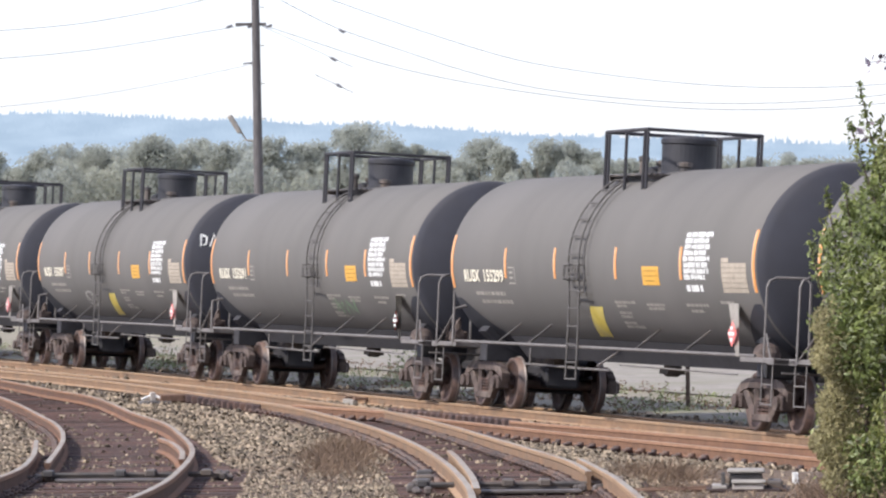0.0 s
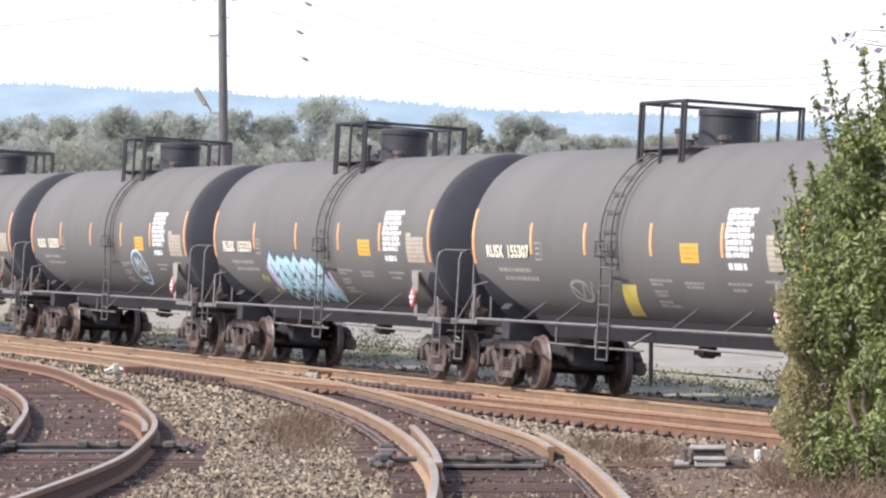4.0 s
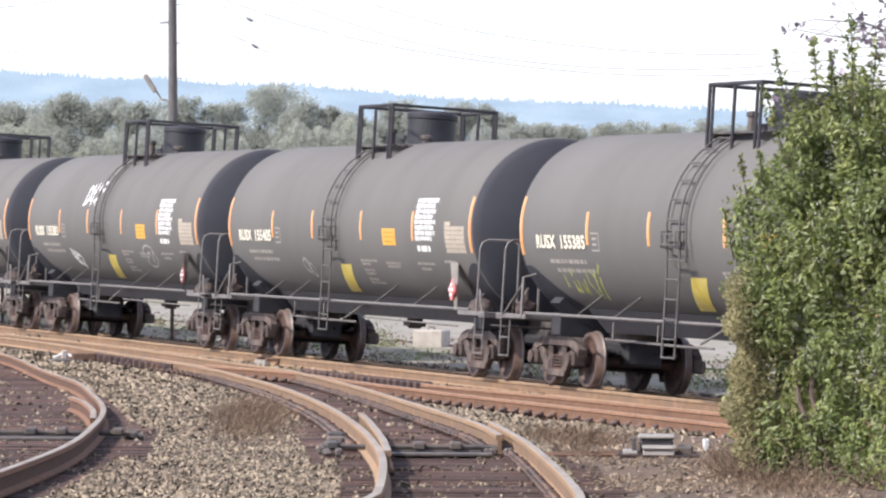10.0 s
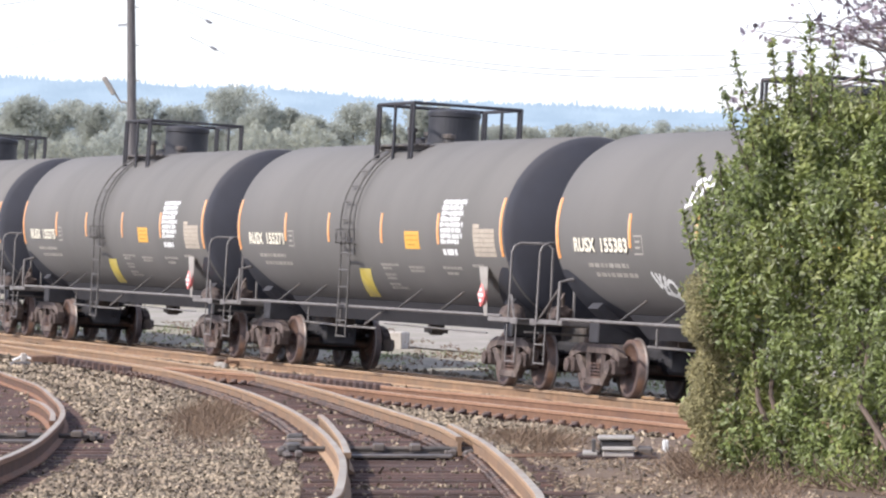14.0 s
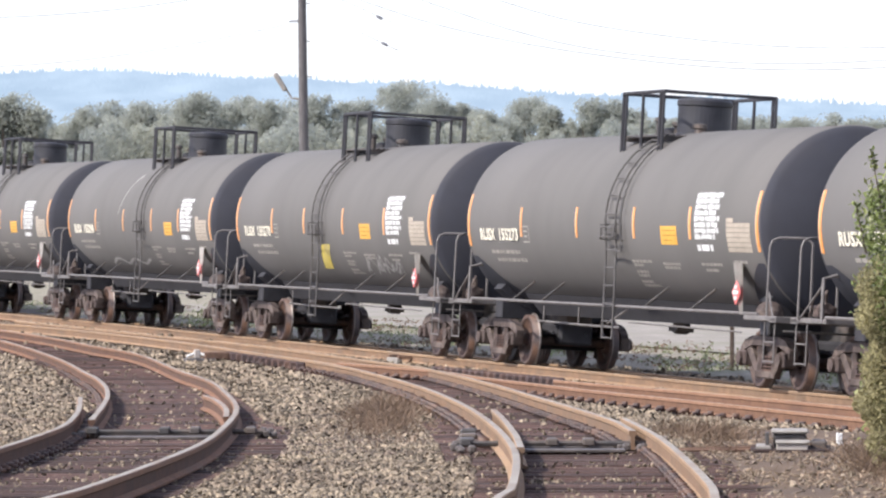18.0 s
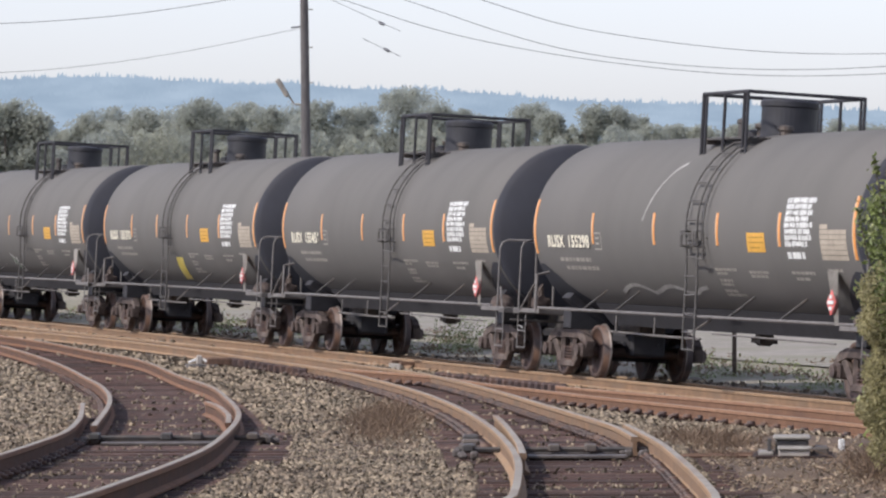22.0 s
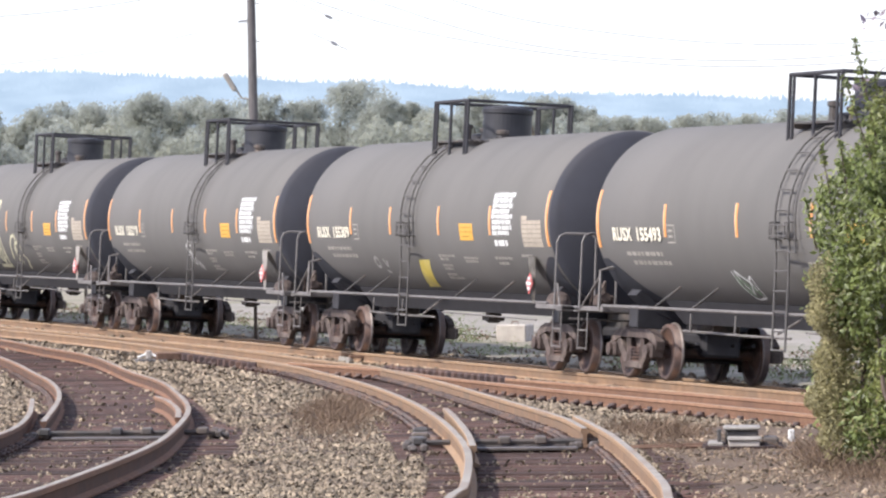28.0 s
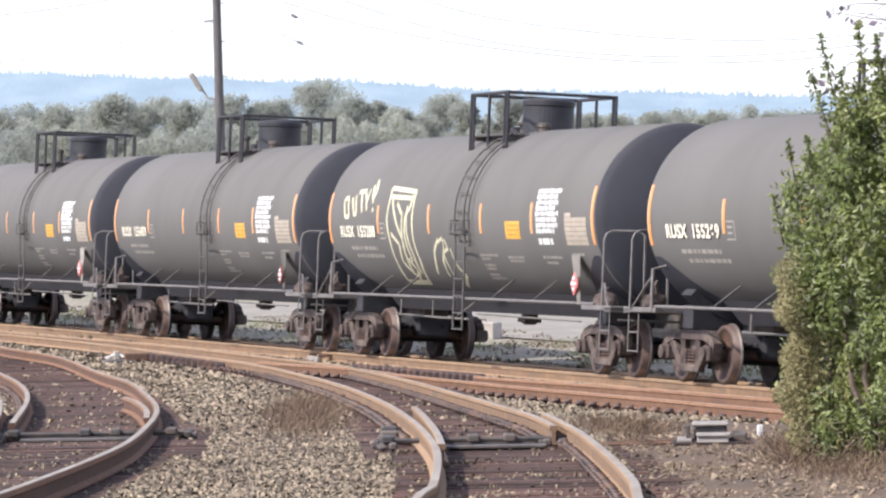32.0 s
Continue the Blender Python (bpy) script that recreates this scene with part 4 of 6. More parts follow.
    if k == 12:
        spray([[(-1.9 + 0.12 * i, 2.7 + 0.95 * math.sin(i / 9 * 1.5)) for i in range(10)], [(-4 + 0.35 * i, 1.5 + 0.14 * abs(math.sin(i * 0.6))) for i in range(14)]], "pale", 0.06, "pale curved scuff")
    if k == 15:
        spray([[(-2.05, 1.79), (-2.0, 1.6), (-1.85, 1.40), (-1.72, 1.37), (-1.38, 1.40)], [(-1.92, 1.80), (-1.5, 1.62), (-1.72, 1.44), (-1.92, 1.80)], [(-1.36, 1.72), (-1.5, 1.66), (-1.44, 1.40)], [(-1.36, 1.72), (-1.34, 1.40)]], "white", 0.03, "thin white sprayed outline")
        spray([[(-2.0, 1.72), (-1.9, 1.5), (-1.7, 1.42)], [(-1.9, 1.68), (-1.66, 1.56), (-1.78, 1.46)], [(-1.55, 1.58), (-1.5, 1.44), (-1.4, 1.5)]], "moss", 0.06, "dull green sprayed fill")
    if k == 17:
        spray([[(0.08, 2.2), (-0.02, 2.1), (-0.38, 2.0), (-0.40, 1.72), (-0.1, 1.62)], loop(0.02, 2.08, 0.12, 0.06), [(-0.3, 2.0), (-0.2, 1.75), (-0.32, 1.95), (-0.12, 1.7), (-0.22, 1.98), (0.0, 1.72), (-0.1, 1.95)], [(-0.12, 1.62), (0.1, 1.78), (0.05, 1.55), (0.25, 1.7), (0.2, 1.52), (0.4, 1.66)]], "chalk", 0.04, "pale chalk scrawl")
    if k == 16:
        spray([loop(-3.35, 1.78, 0.14, 0.09), [(-2.9, 1.84), (-2.8, 1.7), (-2.65, 1.82)], [(-3.0, 1.62), (-2.8, 1.6)]], "pale", 0.05, "small pale chalk marks")
    if k == 6:
        spray([loop(-2.75, 1.8, 0.18, 0.13), loop(-2.5, 1.72, 0.16, 0.12), [(-2.8, 1.95), (-2.45, 1.6)]], "pale", 0.04, "faint chalk flower mark")
    if k == 18:
        spray([[(-6.82, 2.95), (-6.65, 2.61), (-6.4, 2.62), (-6.56, 2.98), (-6.8, 2.95)], [(-6.3, 2.98), (-6.05, 2.64), (-5.9, 2.68), (-6.1, 3.02)], [(-5.95, 3.08), (-5.5, 3.1)], [(-5.75, 3.08), (-5.54, 2.69)], [(-5.5, 3.06), (-5.3, 2.9), (-5.25, 3.14)],
               [(-5.35, 2.9), (-5.25, 2.73)], [(-5.1, 3.2), (-4.95, 2.92), (-4.8, 3.1), (-5.0, 3.3)], [(-5.0, 3.16), (-4.9, 2.86)], [(-4.86, 2.78), (-4.84, 2.70)]], "cream", 0.085, "cream sprayed tag")
        spray([[(-3.85, 3.14), (-2.26, 3.06), (-2.29, 2.64), (-2.34, 2.28), (-2.39, 1.8), (-2.78, 1.43), (-4.08, 1.43), (-3.92, 1.77), (-3.84, 2.19), (-3.9, 2.56), (-3.82, 2.89), (-3.85, 3.14)],
               [(-3.78, 2.98), (-2.4, 2.94)], [(-3.64, 2.93), (-3.38, 2.6), (-3.05, 2.2), (-3.16, 1.83), (-3.27, 1.59)], [(-3.29, 2.85), (-2.92, 2.64), (-3.05, 2.2), (-3.07, 2.03)],
               [(-2.36, 3.01), (-2.47, 2.76), (-2.71, 2.64), (-2.86, 2.28), (-2.86, 2.03), (-2.88, 1.8)], [(-2.62, 2.8), (-2.7, 2.3), (-2.66, 1.9), (-2.8, 1.6)], [(-3.7, 2.3), (-3.3, 2.1), (-3.5, 1.8), (-3.2, 1.5), (-2.9, 1.62), (-3.05, 1.85)]], "cream", 0.085, "large cream sprayed door-shaped outline")
        spray([[(-0.85, 2.2), (-1.25, 2.0), (-1.58, 1.72), (-1.79, 1.6)], [(-0.51, 2.2), (-0.4, 2.04), (-0.76, 1.96), (-0.84, 1.69), (-0.96, 1.5)], [(-0.26, 2.04), (-0.3, 1.69), (-0.12, 1.58), (-0.7, 1.38)], [(-0.9, 2.15), (-0.6, 2.22), (-0.62, 2.05), (-1.0, 1.8), (-1.2, 1.55)]], "cream", 0.06, "cream sprayed figure")

def dress(car, k):
    number, patch, label = FLEET[k]
    tagged(car, label, "tank car", "tank cars of the train")
    if number:
        tilt = math.asin((2.33 - ZC) / R_T)
        for name, words, a0, width, label in (("reporting_mark", "RUSX", -6.95, 0.92, "cream stencilled reporting mark"), ("car_number", number, -5.84, 1.18, "cream stencilled car number")):
            me = text_mesh(words, 0.29)
            me.materials.append(M["letter"])
            ob = part(name, me, None, car, label)
            wide = width / max(v.co.x for v in me.vertices)
            ob.matrix_basis = Matrix.Translation(on_tank(a0, 2.33, 0.022)) @ Matrix.Rotation(math.pi / 2, 4, "X") @ Matrix.Rotation(-tilt, 4, "X") @ Matrix.Diagonal((wide, 1, 1, 1))
    else:
        bm = bmesh.new()
        for a0, a1 in ((-6.95, -4.6),):
            decal(bm, a0, a1, 2.24, 2.48)
        part("car_number", bm, M["faded"], car)
    if patch:
        up = 0.24 if k == 11 else 0.0
        bm = decal(bmesh.new(), -0.44 - up * 0.6, 0.22 - up * 0.6, 1.85 + up, 1.36 + up, slant=-0.62, n=5)
        part("paint_patch", bm, M["patch"], car, "yellow painted patch")
    graffiti(car, k)
    if k == 2:
        bm = bmesh.new()
        for pts in ([(-1.05, 3.2), (-1.05, 2.95), (-0.88, 3.0), (-0.85, 3.15), (-1.05, 3.2)], [(-0.75, 2.95), (-0.62, 3.22), (-0.5, 2.95)], [(-0.4, 3.25), (-0.38, 2.98), (-0.22, 2.98)], [(-0.1, 3.2), (0.05, 3.1), (0.15, 3.2)]):
            pipe(bm, [(HALF + 0.20 + 0.42 * (1 - (y * y + (z - ZC) ** 2) / 1.43 ** 2), y, z) for y, z in ((0.62 * u - 0.60, w) for u, w in pts)], 0.028, 4)
        part("graffiti", bm, M["white"], car, "white sprayed tag on the tank end")["kind"] = "stuff"


for k in sorted(FLEET):
    m = car_pose(travel(0) - L_CAR * k)
    kind = 1 if k >= 0 and not FLEET[k][1] else 0
    CARS.append((k, CAR[0] if k == -1 else CAR[1] if k == 1 else copy_thing(CAR[kind], m)))
for k, c in CARS:
    c.matrix_basis = car_pose(travel(0) - L_CAR * k)
    dress(c, k)


# ---- fast joined meshes of many small pieces ----
def piece_mesh(name, verts, faces, material):
    """verts (n, k, 3) and one face table (m, 4) shared by all n pieces."""
    n, k = verts.shape[:2]
    f = (np.asarray(faces)[None] + (np.arange(n) * k)[:, None, None]).reshape(-1, np.asarray(faces).shape[1])
    me = bpy.data.meshes.new(name)
    me.vertices.add(n * k)
    me.vertices.foreach_set("co", verts.reshape(-1).astype(np.float32))
    w = f.shape[1]
    me.loops.add(f.size)
    me.loops.foreach_set("vertex_index", f.reshape(-1).astype(np.int32))
    me.polygons.add(len(f))
    me.polygons.foreach_set("loop_start", np.arange(0, f.size, w, dtype=np.int32))
    me.update(calc_edges=True)
    me.validate()
    me.materials.append(material)
    return me


CUBE = np.array([(-1, -1, -1), (1, -1, -1), (1, 1, -1), (-1, 1, -1), (-1, -1, 1), (1, -1, 1), (1, 1, 1), (-1, 1, 1)], float)
CUBE_F = ((0, 3, 2, 1), (4, 5, 6, 7), (0, 1, 5, 4), (1, 2, 6, 5), (2, 3, 7, 6), (3, 0, 4, 7))


def turned(v, rng):
    """Random turns of each piece."""
    n = len(v)
    q = rng.normal(size=(n, 4))
    q /= np.linalg.norm(q, axis=1)[:, None]
    w, x, y, z = q.T
    r = np.stack([1 - 2 * (y * y + z * z), 2 * (x * y - z * w), 2 * (x * z + y * w), 2 * (x * y + z * w), 1 - 2 * (x * x + z * z), 2 * (y * z - x * w),
                  2 * (x * z - y * w), 2 * (y * z + x * w), 1 - 2 * (x * x + y * y)], 1).reshape(n, 3, 3)
    return np.einsum("nij,nkj->nki", r, v)


def near_curve(p, xy, lo, hi):
    """Which points lie lo to hi metres to the side of a plan curve (by its x at the same y)."""
    o = np.argsort(p[:, 1])
    d = xy[:, 0] - np.interp(xy[:, 1], p[o, 1], p[o, 0])
    inside = (xy[:, 1] > p[:, 1].min()) & (xy[:, 1] < p[:, 1].max())
    return inside & (d > lo) & (d < hi)


def build_ballast():
    rng = np.random.default_rng(5)
    xy = []
    for y0, y1, per in ((28, 38, 760), (38, 50, 560), (50, 64, 330), (64, 80, 130), (80, 104, 60), (104, 135, 26)):
        n = int(per * 0.13 * (y1 * y1 - y0 * y0))
        y = rng.uniform(y0, y1, n)
        xy.append(np.stack([y * rng.uniform(-0.108, 0.155, n), y], 1))
    xy = np.concatenate(xy)
    track_l = near_curve(L2, xy, -1.62, 0.35)
    track_r = near_curve(R1, xy, -0.35, 1.6)
    thin = rng.random(len(xy))
    dirt = (xy[:, 0] > np.interp(xy[:, 1], [30, 45, 52, 58], [2.2, 2.55, 2.75, 4.2])) & (xy[:, 1] < 58)
    # dark dirt-and-shadow patches by the bends, nearly bare of stones
    oily = (near_curve(L2, xy, 0.0, 0.64) & (np.abs(xy[:, 1] - 53.5) < 6.5 + 1.5 * np.sin(9 * xy[:, 0]))) | (near_curve(R1, xy, -0.6, 0.0) & (np.abs(xy[:, 1] - 53.0) < 6.5 + 1.5 * np.sin(11 * xy[:, 0])))
    keep = np.where(track_l | track_r | oily, thin < 0.015 + 0.10 * (np.sin(xy[:, 1] * 1.7 + np.sin(xy[:, 0] * 3)) > 0.8), np.where(dirt, thin < 0.032, thin < 1.0))
    for r in (R2, R2B, L1A, L1B, SE, SD, R1, L2):
        keep &= ~(near_curve(r, xy, -0.26, 0.26) & (thin > 0.12))
    i = np.clip(np.searchsorted(-LINE_Y, -xy[:, 1]), 0, len(LINE_X) - 1)
    side = (xy[:, 0] - LINE_X[i]) * np.cos(_h[i])
    keep &= (side < 2.2) & (xy[:, 0] < np.interp(xy[:, 1], [28, 55, 60, 70], [4.4, 5.2, 8, 20]))
    xy, side, inner = xy[keep], side[keep], (track_l | track_r)[keep]
    w = np.clip((-side - np.interp(xy[:, 1], *SHOULDER)) / 2.2, 0, 1)
    w = w * w * (3 - 2 * w)
    y = xy[:, 1]
    up = np.where(y > 92, 0, np.where(y > 84, 0.016 * (92 - y) ** 2 / 16, 0.016 * (88 - y)))
    n = len(xy)
    size = rng.uniform(0.010, 0.021, (n, 1, 1)) * np.interp(y, [28, 50, 64, 100, 135], [1, 1.1, 1.6, 2.4, 3.2])[:, None, None] * np.where(inner, 0.8, 1.0)[:, None, None]
    v = CUBE[None] * rng.uniform(0.55, 1.15, (n, 8, 1)) * np.stack([rng.uniform(0.8, 1.9, n), rng.uniform(0.7, 1.2, n), rng.uniform(0.4, 0.8, n)], 1)[:, None] * size
    v = turned(v, rng)
    hump = 0.014 * np.sin(xy[:, 0] * 2.3 + 0.4 * y) * np.sin(0.9 * y)
    v += np.stack([xy[:, 0], y, BED + up * w + np.where(inner, 0.012, np.maximum(hump, 0)) + rng.uniform(-0.012, 0.014, n)], 1)[:, None]
    tagged(new("ballast", piece_mesh("ballast", v, CUBE_F[1:], M["stone"])), "loose grey and tan crushed stone ballast", "ballast", kind="stuff")


build_ballast()


def roadbed(curve, lo, hi, y0, y1):
    o = curve[(curve[:, 1] > y0) & (curve[:, 1] < y1)]
    bm = bmesh.new()
    rows = []
    for x, y in o:
        rows.append([bm.verts.new((x + a, y, ground_z(x + a, y) + (-0.012 if 0 < i < 3 else -0.04))) for i, a in enumerate((lo, lo + 0.25, hi - 0.25, hi))])
    for p, q in zip(rows[:-1], rows[1:]):
        for i in range(3):
            bm.faces.new((p[i], p[i + 1], q[i + 1], q[i]))
    bmesh.ops.recalc_face_normals(bm, faces=bm.faces)
    tagged(new("roadbed", finish("roadbed", bm, M["bed"], True)), "dark bed along spur rails, oily dirt and rail shade", "track bed", kind="structure")


roadbed(L2, -1.95, 0.45, 29, 100)
roadbed(R1, -0.45, 1.95, 29, 84)
# dark patches by the bends: oily dirt with rail shadow put into the tone
roadbed(L2, 0.1, 0.85, 47, 61)
roadbed(R1, -0.85, -0.1, 46.5, 59.5)


def build_soil():
    """Trodden brown soil between the last spur rail and the hedge."""
    bm = bmesh.new()
    rows = []
    for y in np.arange(29, 59.1, 0.5):
        x0 = np.interp(y, [29, 45, 52, 59], [2.1, 2.5, 2.75, 3.6]) + 0.12 * noise.noise((y * 0.8, 0, 2))
        x1 = 6.2
        rows.append([bm.verts.new((x0 + (x1 - x0) * u, y, ground_z(x0 + (x1 - x0) * u, y) + (0.012 if 0 < k < 8 else -0.03) + 0.012 * noise.noise((x0 + 4 * u, y * 0.7, 5)))) for k, u in enumerate(np.linspace(0, 1, 9))])
    for p, q in zip(rows[:-1], rows[1:]):
        for i in range(8):
            bm.faces.new((p[i], p[i + 1], q[i + 1], q[i]))
    bmesh.ops.recalc_face_normals(bm, faces=bm.faces)
    tagged(new("soil", finish("soil", bm, M["soil"], True)), "trodden brown soil beside the hedge", "soil", kind="structure")


build_soil()


# ---- foliage helpers ----
def leaf_cards(pts, size, rng, aspect=0.55, fold=0.25, face=None, loose=0.8):
    """Folded leaves (two faces) at points, randomly turned."""
    n = len(pts)
    base = np.array([(0, -0.5, 0), (aspect / 2, 0, fold * 0.5), (0, 0.5, 0), (-aspect / 2, 0, fold * 0.5)])
    s = rng.uniform(0.7, 1.3, (n, 1, 1)) * size
    if face is None:
        return turned(np.repeat(base[None], n, 0) * s, rng) + pts[:, None]
    # leaves spread their blades towards the light
    z = np.array(face) + rng.normal(0, loose, (n, 3))
    z /= np.linalg.norm(z, axis=1)[:, None]
    x = np.cross(z, rng.normal(size=(n, 3)))
    x /= np.linalg.norm(x, axis=1)[:, None]
    r = np.stack([x, np.cross(z, x), z], 2)
    return np.einsum("nij,nkj->nki", r, np.repeat(base[None], n, 0) * s) + pts[:, None]


LEAF_F = ((0, 1, 2), (0, 2, 3))


def branch_rods(bm, base, tips, r0, r1, bend=0.15, rng=None):
    for tip in tips:
        a, b = Vector(base), Vector(tip)
        mid = (a + b) / 2 + Vector(rng.normal(size=3) * bend * (b - a).length)
        rod(bm, a, mid, r0, 6, (r0 + r1) / 2)
        rod(bm, mid, b, (r0 + r1) / 2, 5, r1)
    return bm


def build_hedge():
    rng = np.random.default_rng(11)
    bush = tagged(empty("hedge_shrub", Matrix.Translation((5.6, 44.6, 0.42))), "tall leafy green shrub with loose upright shoots", "shrub")
    top_of = lambda x: np.interp(x, [-1.75, -1.55, -1.3, -1.15, -0.9, -0.65, -0.3, 0.3, 1.4], [2.3, 2.7, 2.85, 3.12, 3.35, 3.62, 3.6, 3.5, 3.55]) + 0.07 * np.sin(x * 9) + 0.05 * np.sin(x * 23 + 1)
    left_of = lambda z: np.interp(z, [-0.3, 0, 0.4, 1.5, 2.1, 2.7, 2.95, 3.2, 3.4, 4], [-1.50, -1.54, -1.57, -1.60, -1.62, -1.52, -1.30, -1.22, -1.05, -0.7]) + 0.05 * np.sin(z * 7) + 0.04 * np.sin(z * 17)
    # the front runs towards the camera as the row goes on, and bulges between hollows
    front = lambda x, z: -0.75 - 3.3 * np.clip(x + 1.4, 0, 2.6) * (1 - 0.86 * (np.clip(z, 0, 3.6) / 3.6) ** 0.6) - 0.28 * np.sin(x * 2.1 + z * 1.7) - 0.16 * np.sin(z * 4.3 + x * 5) * np.sin(x * 3.7 - z * 1.9 + 1) + 0.10 * np.clip(z - 1.5, 0, 3)
    low_of = lambda x: 0.02 + 0.03 * np.clip(x + 1.4, 0, 2.6)
    n = 60000
    x, z = rng.uniform(-1.75, 1.4, n), rng.uniform(-0.25, 3.8, n)
    y = np.minimum(front(x, z) + 0.30 + rng.exponential(0.4, n), 1.2)
    keep = (z < top_of(x) - 0.05) & (x > left_of(z)) & (z > low_of(x) + 0.12 * rng.random(n))
    pts, face = [np.stack([x, y, z], 1)[keep]], [np.tile((-0.5, -0.6, 0.6), (int(keep.sum()), 1))]
    # leafy sprays standing proud of the dark inside, larger and smaller
    for k in range(560):
        cx, cz = rng.uniform(-1.66, 1.3), rng.uniform(-0.1, 3.6)
        r = rng.uniform(0.09, 0.23)
        if cz > top_of(cx) - r * 0.5 or cx < left_of(cz) + r * 0.5 or cz < low_of(cx) + r * 0.6:
            continue
        if math.sin(cx * 4.1 + 1.3) * math.sin(cz * 3.3 + cx) > 0.72 or (cz < 0.75 and math.sin(cx * 3.3 + 2.2) > 0.75):
            continue   # dark hollows
        c = np.array([cx, front(cx, cz) + rng.uniform(-0.14, 0.24), cz])
        m = int(2600 * r * r) + 30
        d = rng.normal(size=(m, 3))
        d /= np.linalg.norm(d, axis=1)[:, None]
        tilt = rng.normal(0, 0.35)
        q = d * r * rng.uniform(0.45, 1.05, (m, 1)) * (0.85, 0.8, 1.1)
        q[:, 0] += tilt * q[:, 2]
        pts.append(c + q)
        face.append(d * 0.7 + np.array((-0.45, -0.5, 0.5)))
    shoots = []
    def shoot(b, tip, m, w):
        b, tip = np.array(b), np.array(tip)
        shoots.append((b, tip))
        u = rng.random(m)[:, None]
        q = b + (tip - b) * u + rng.normal(0, w, (m, 3)) * (1.25 - u)
        pts.append(q)
        face.append(np.tile((-0.3, -0.5, 0.4), (m, 1)) + rng.normal(0, 0.5, (m, 3)))
    for bx, bz, tx, tz, m, w in ((-1.16, 2.75, -1.42, 3.55, 120, 0.05), (-1.08, 2.85, -1.31, 3.88, 150, 0.055), (-1.0, 2.9, -1.12, 3.55, 120, 0.07), (-0.86, 3.1, -0.95, 3.98, 150, 0.06), (-0.72, 3.2, -0.80, 3.85, 120, 0.06),
                                 (-0.60, 3.2, -0.63, 4.18, 190, 0.07), (-0.45, 3.2, -0.40, 3.95, 140, 0.07), (-0.2, 3.2, -0.16, 3.82, 130, 0.06), (0.05, 3.2, 0.08, 3.86, 120, 0.06), (0.25, 3.2, 0.33, 3.7, 110, 0.06),
                                 (-1.5, 2.4, -1.60, 2.92, 70, 0.05), (-1.38, 2.5, -1.44, 2.98, 70, 0.05), (-1.62, 2.0, -1.72, 2.45, 60, 0.05)):
        shoot((bx, front(bx, bz) + 0.35, bz), (tx, front(bx, bz) + 0.3, tz), m, w)
    for k in range(26):
        bx = rng.uniform(-1.2, 1.3)
        bz, h = top_of(bx) - 0.25, rng.uniform(0.25, 0.5)
        yb = front(bx, bz) + rng.uniform(0.1, 0.6)
        shoot((bx, yb, bz), (bx + rng.normal(-0.06, 0.08), yb, bz + h), 60, 0.06)
    pts, face = np.concatenate(pts), np.concatenate(face)
    part("crown", piece_mesh("crown", leaf_cards(pts, 0.066, rng, 0.40, face=face, loose=0.6), LEAF_F, M["leaf"]), None, bush, "dense glossy green leaves")
    m = 11000
    z = rng.uniform(-0.05, 2.0, m) * rng.uniform(0.7, 1.0, m)
    x = left_of(z) - 0.06 + np.abs(rng.normal(0, 0.13, m)) * np.interp(z, [0, 1.2, 2.3], [1.35, 1.2, 0.5])
    dryp = np.stack([x, front(x, z) + rng.uniform(-0.25, 0.6, m), z], 1)
    fx = rng.uniform(-1.6, 1.3, 1500)
    foot = np.stack([fx, front(fx, 0) + rng.uniform(-0.35, 0.1, 1500), low_of(fx) - 0.05 + np.abs(rng.normal(0, 0.13, 1500))], 1)
    dryp = np.concatenate([dryp, foot])
    part("dry_leaves", piece_mesh("dry_leaves", leaf_cards(dryp, 0.036, rng, 0.5, face=(-0.4, -0.6, 0.5), loose=0.7), LEAF_F, M["olive"]), None, bush, "dusty olive-brown leaves along the hedge edge")["kind"] = "stuff"
    bm = bmesh.new()
    for b, tip in shoots:
        rod(bm, b, tip, 0.009, 5, 0.004)
    part("shoot", bm, M["bark"], bush)["kind"] = "stuff"
    for k in range(7):
        bm = bmesh.new()
        a = (-1.2 + 0.4 * k, front(-1.2 + 0.4 * k, 0) + rng.uniform(0.5, 1.0), -0.1)
        tips = [(a[0] + rng.normal(0, 0.25), rng.uniform(1.6, 2.8)) for _ in range(4)]
        branch_rods(bm, a, [(u, front(u, w) + 0.7, w) for u, w in tips], 0.035, 0.012, 0.04, rng)
        part("stem", bm, M["bark"], bush)
    # dry twigs at the foot
    bm = bmesh.new()
    for k in range(300):
        x0 = rng.uniform(-1.75, 1.2)
        p = np.array([x0, front(x0, 0) + rng.uniform(-0.5, 0.35), 0.0])
        p[2] = ground_z(5.6 + p[0], 44.6 + p[1]) - 0.42
        d = rng.normal(0, 1, 3) * (0.24, 0.15, 0.05) + np.array([0, 0, rng.uniform(0.02, 0.34)])
        mid = p + d * 0.55 + rng.normal(0, 0.03, 3)
        rod(bm, p, mid, 0.007, 4, 0.005)
        rod(bm, mid, p + d, 0.005, 4, 0.003)
    part("twig_tangle", bm, M["twig"], bush, "tangle of dry brown twigs")["kind"] = "stuff"


build_hedge()


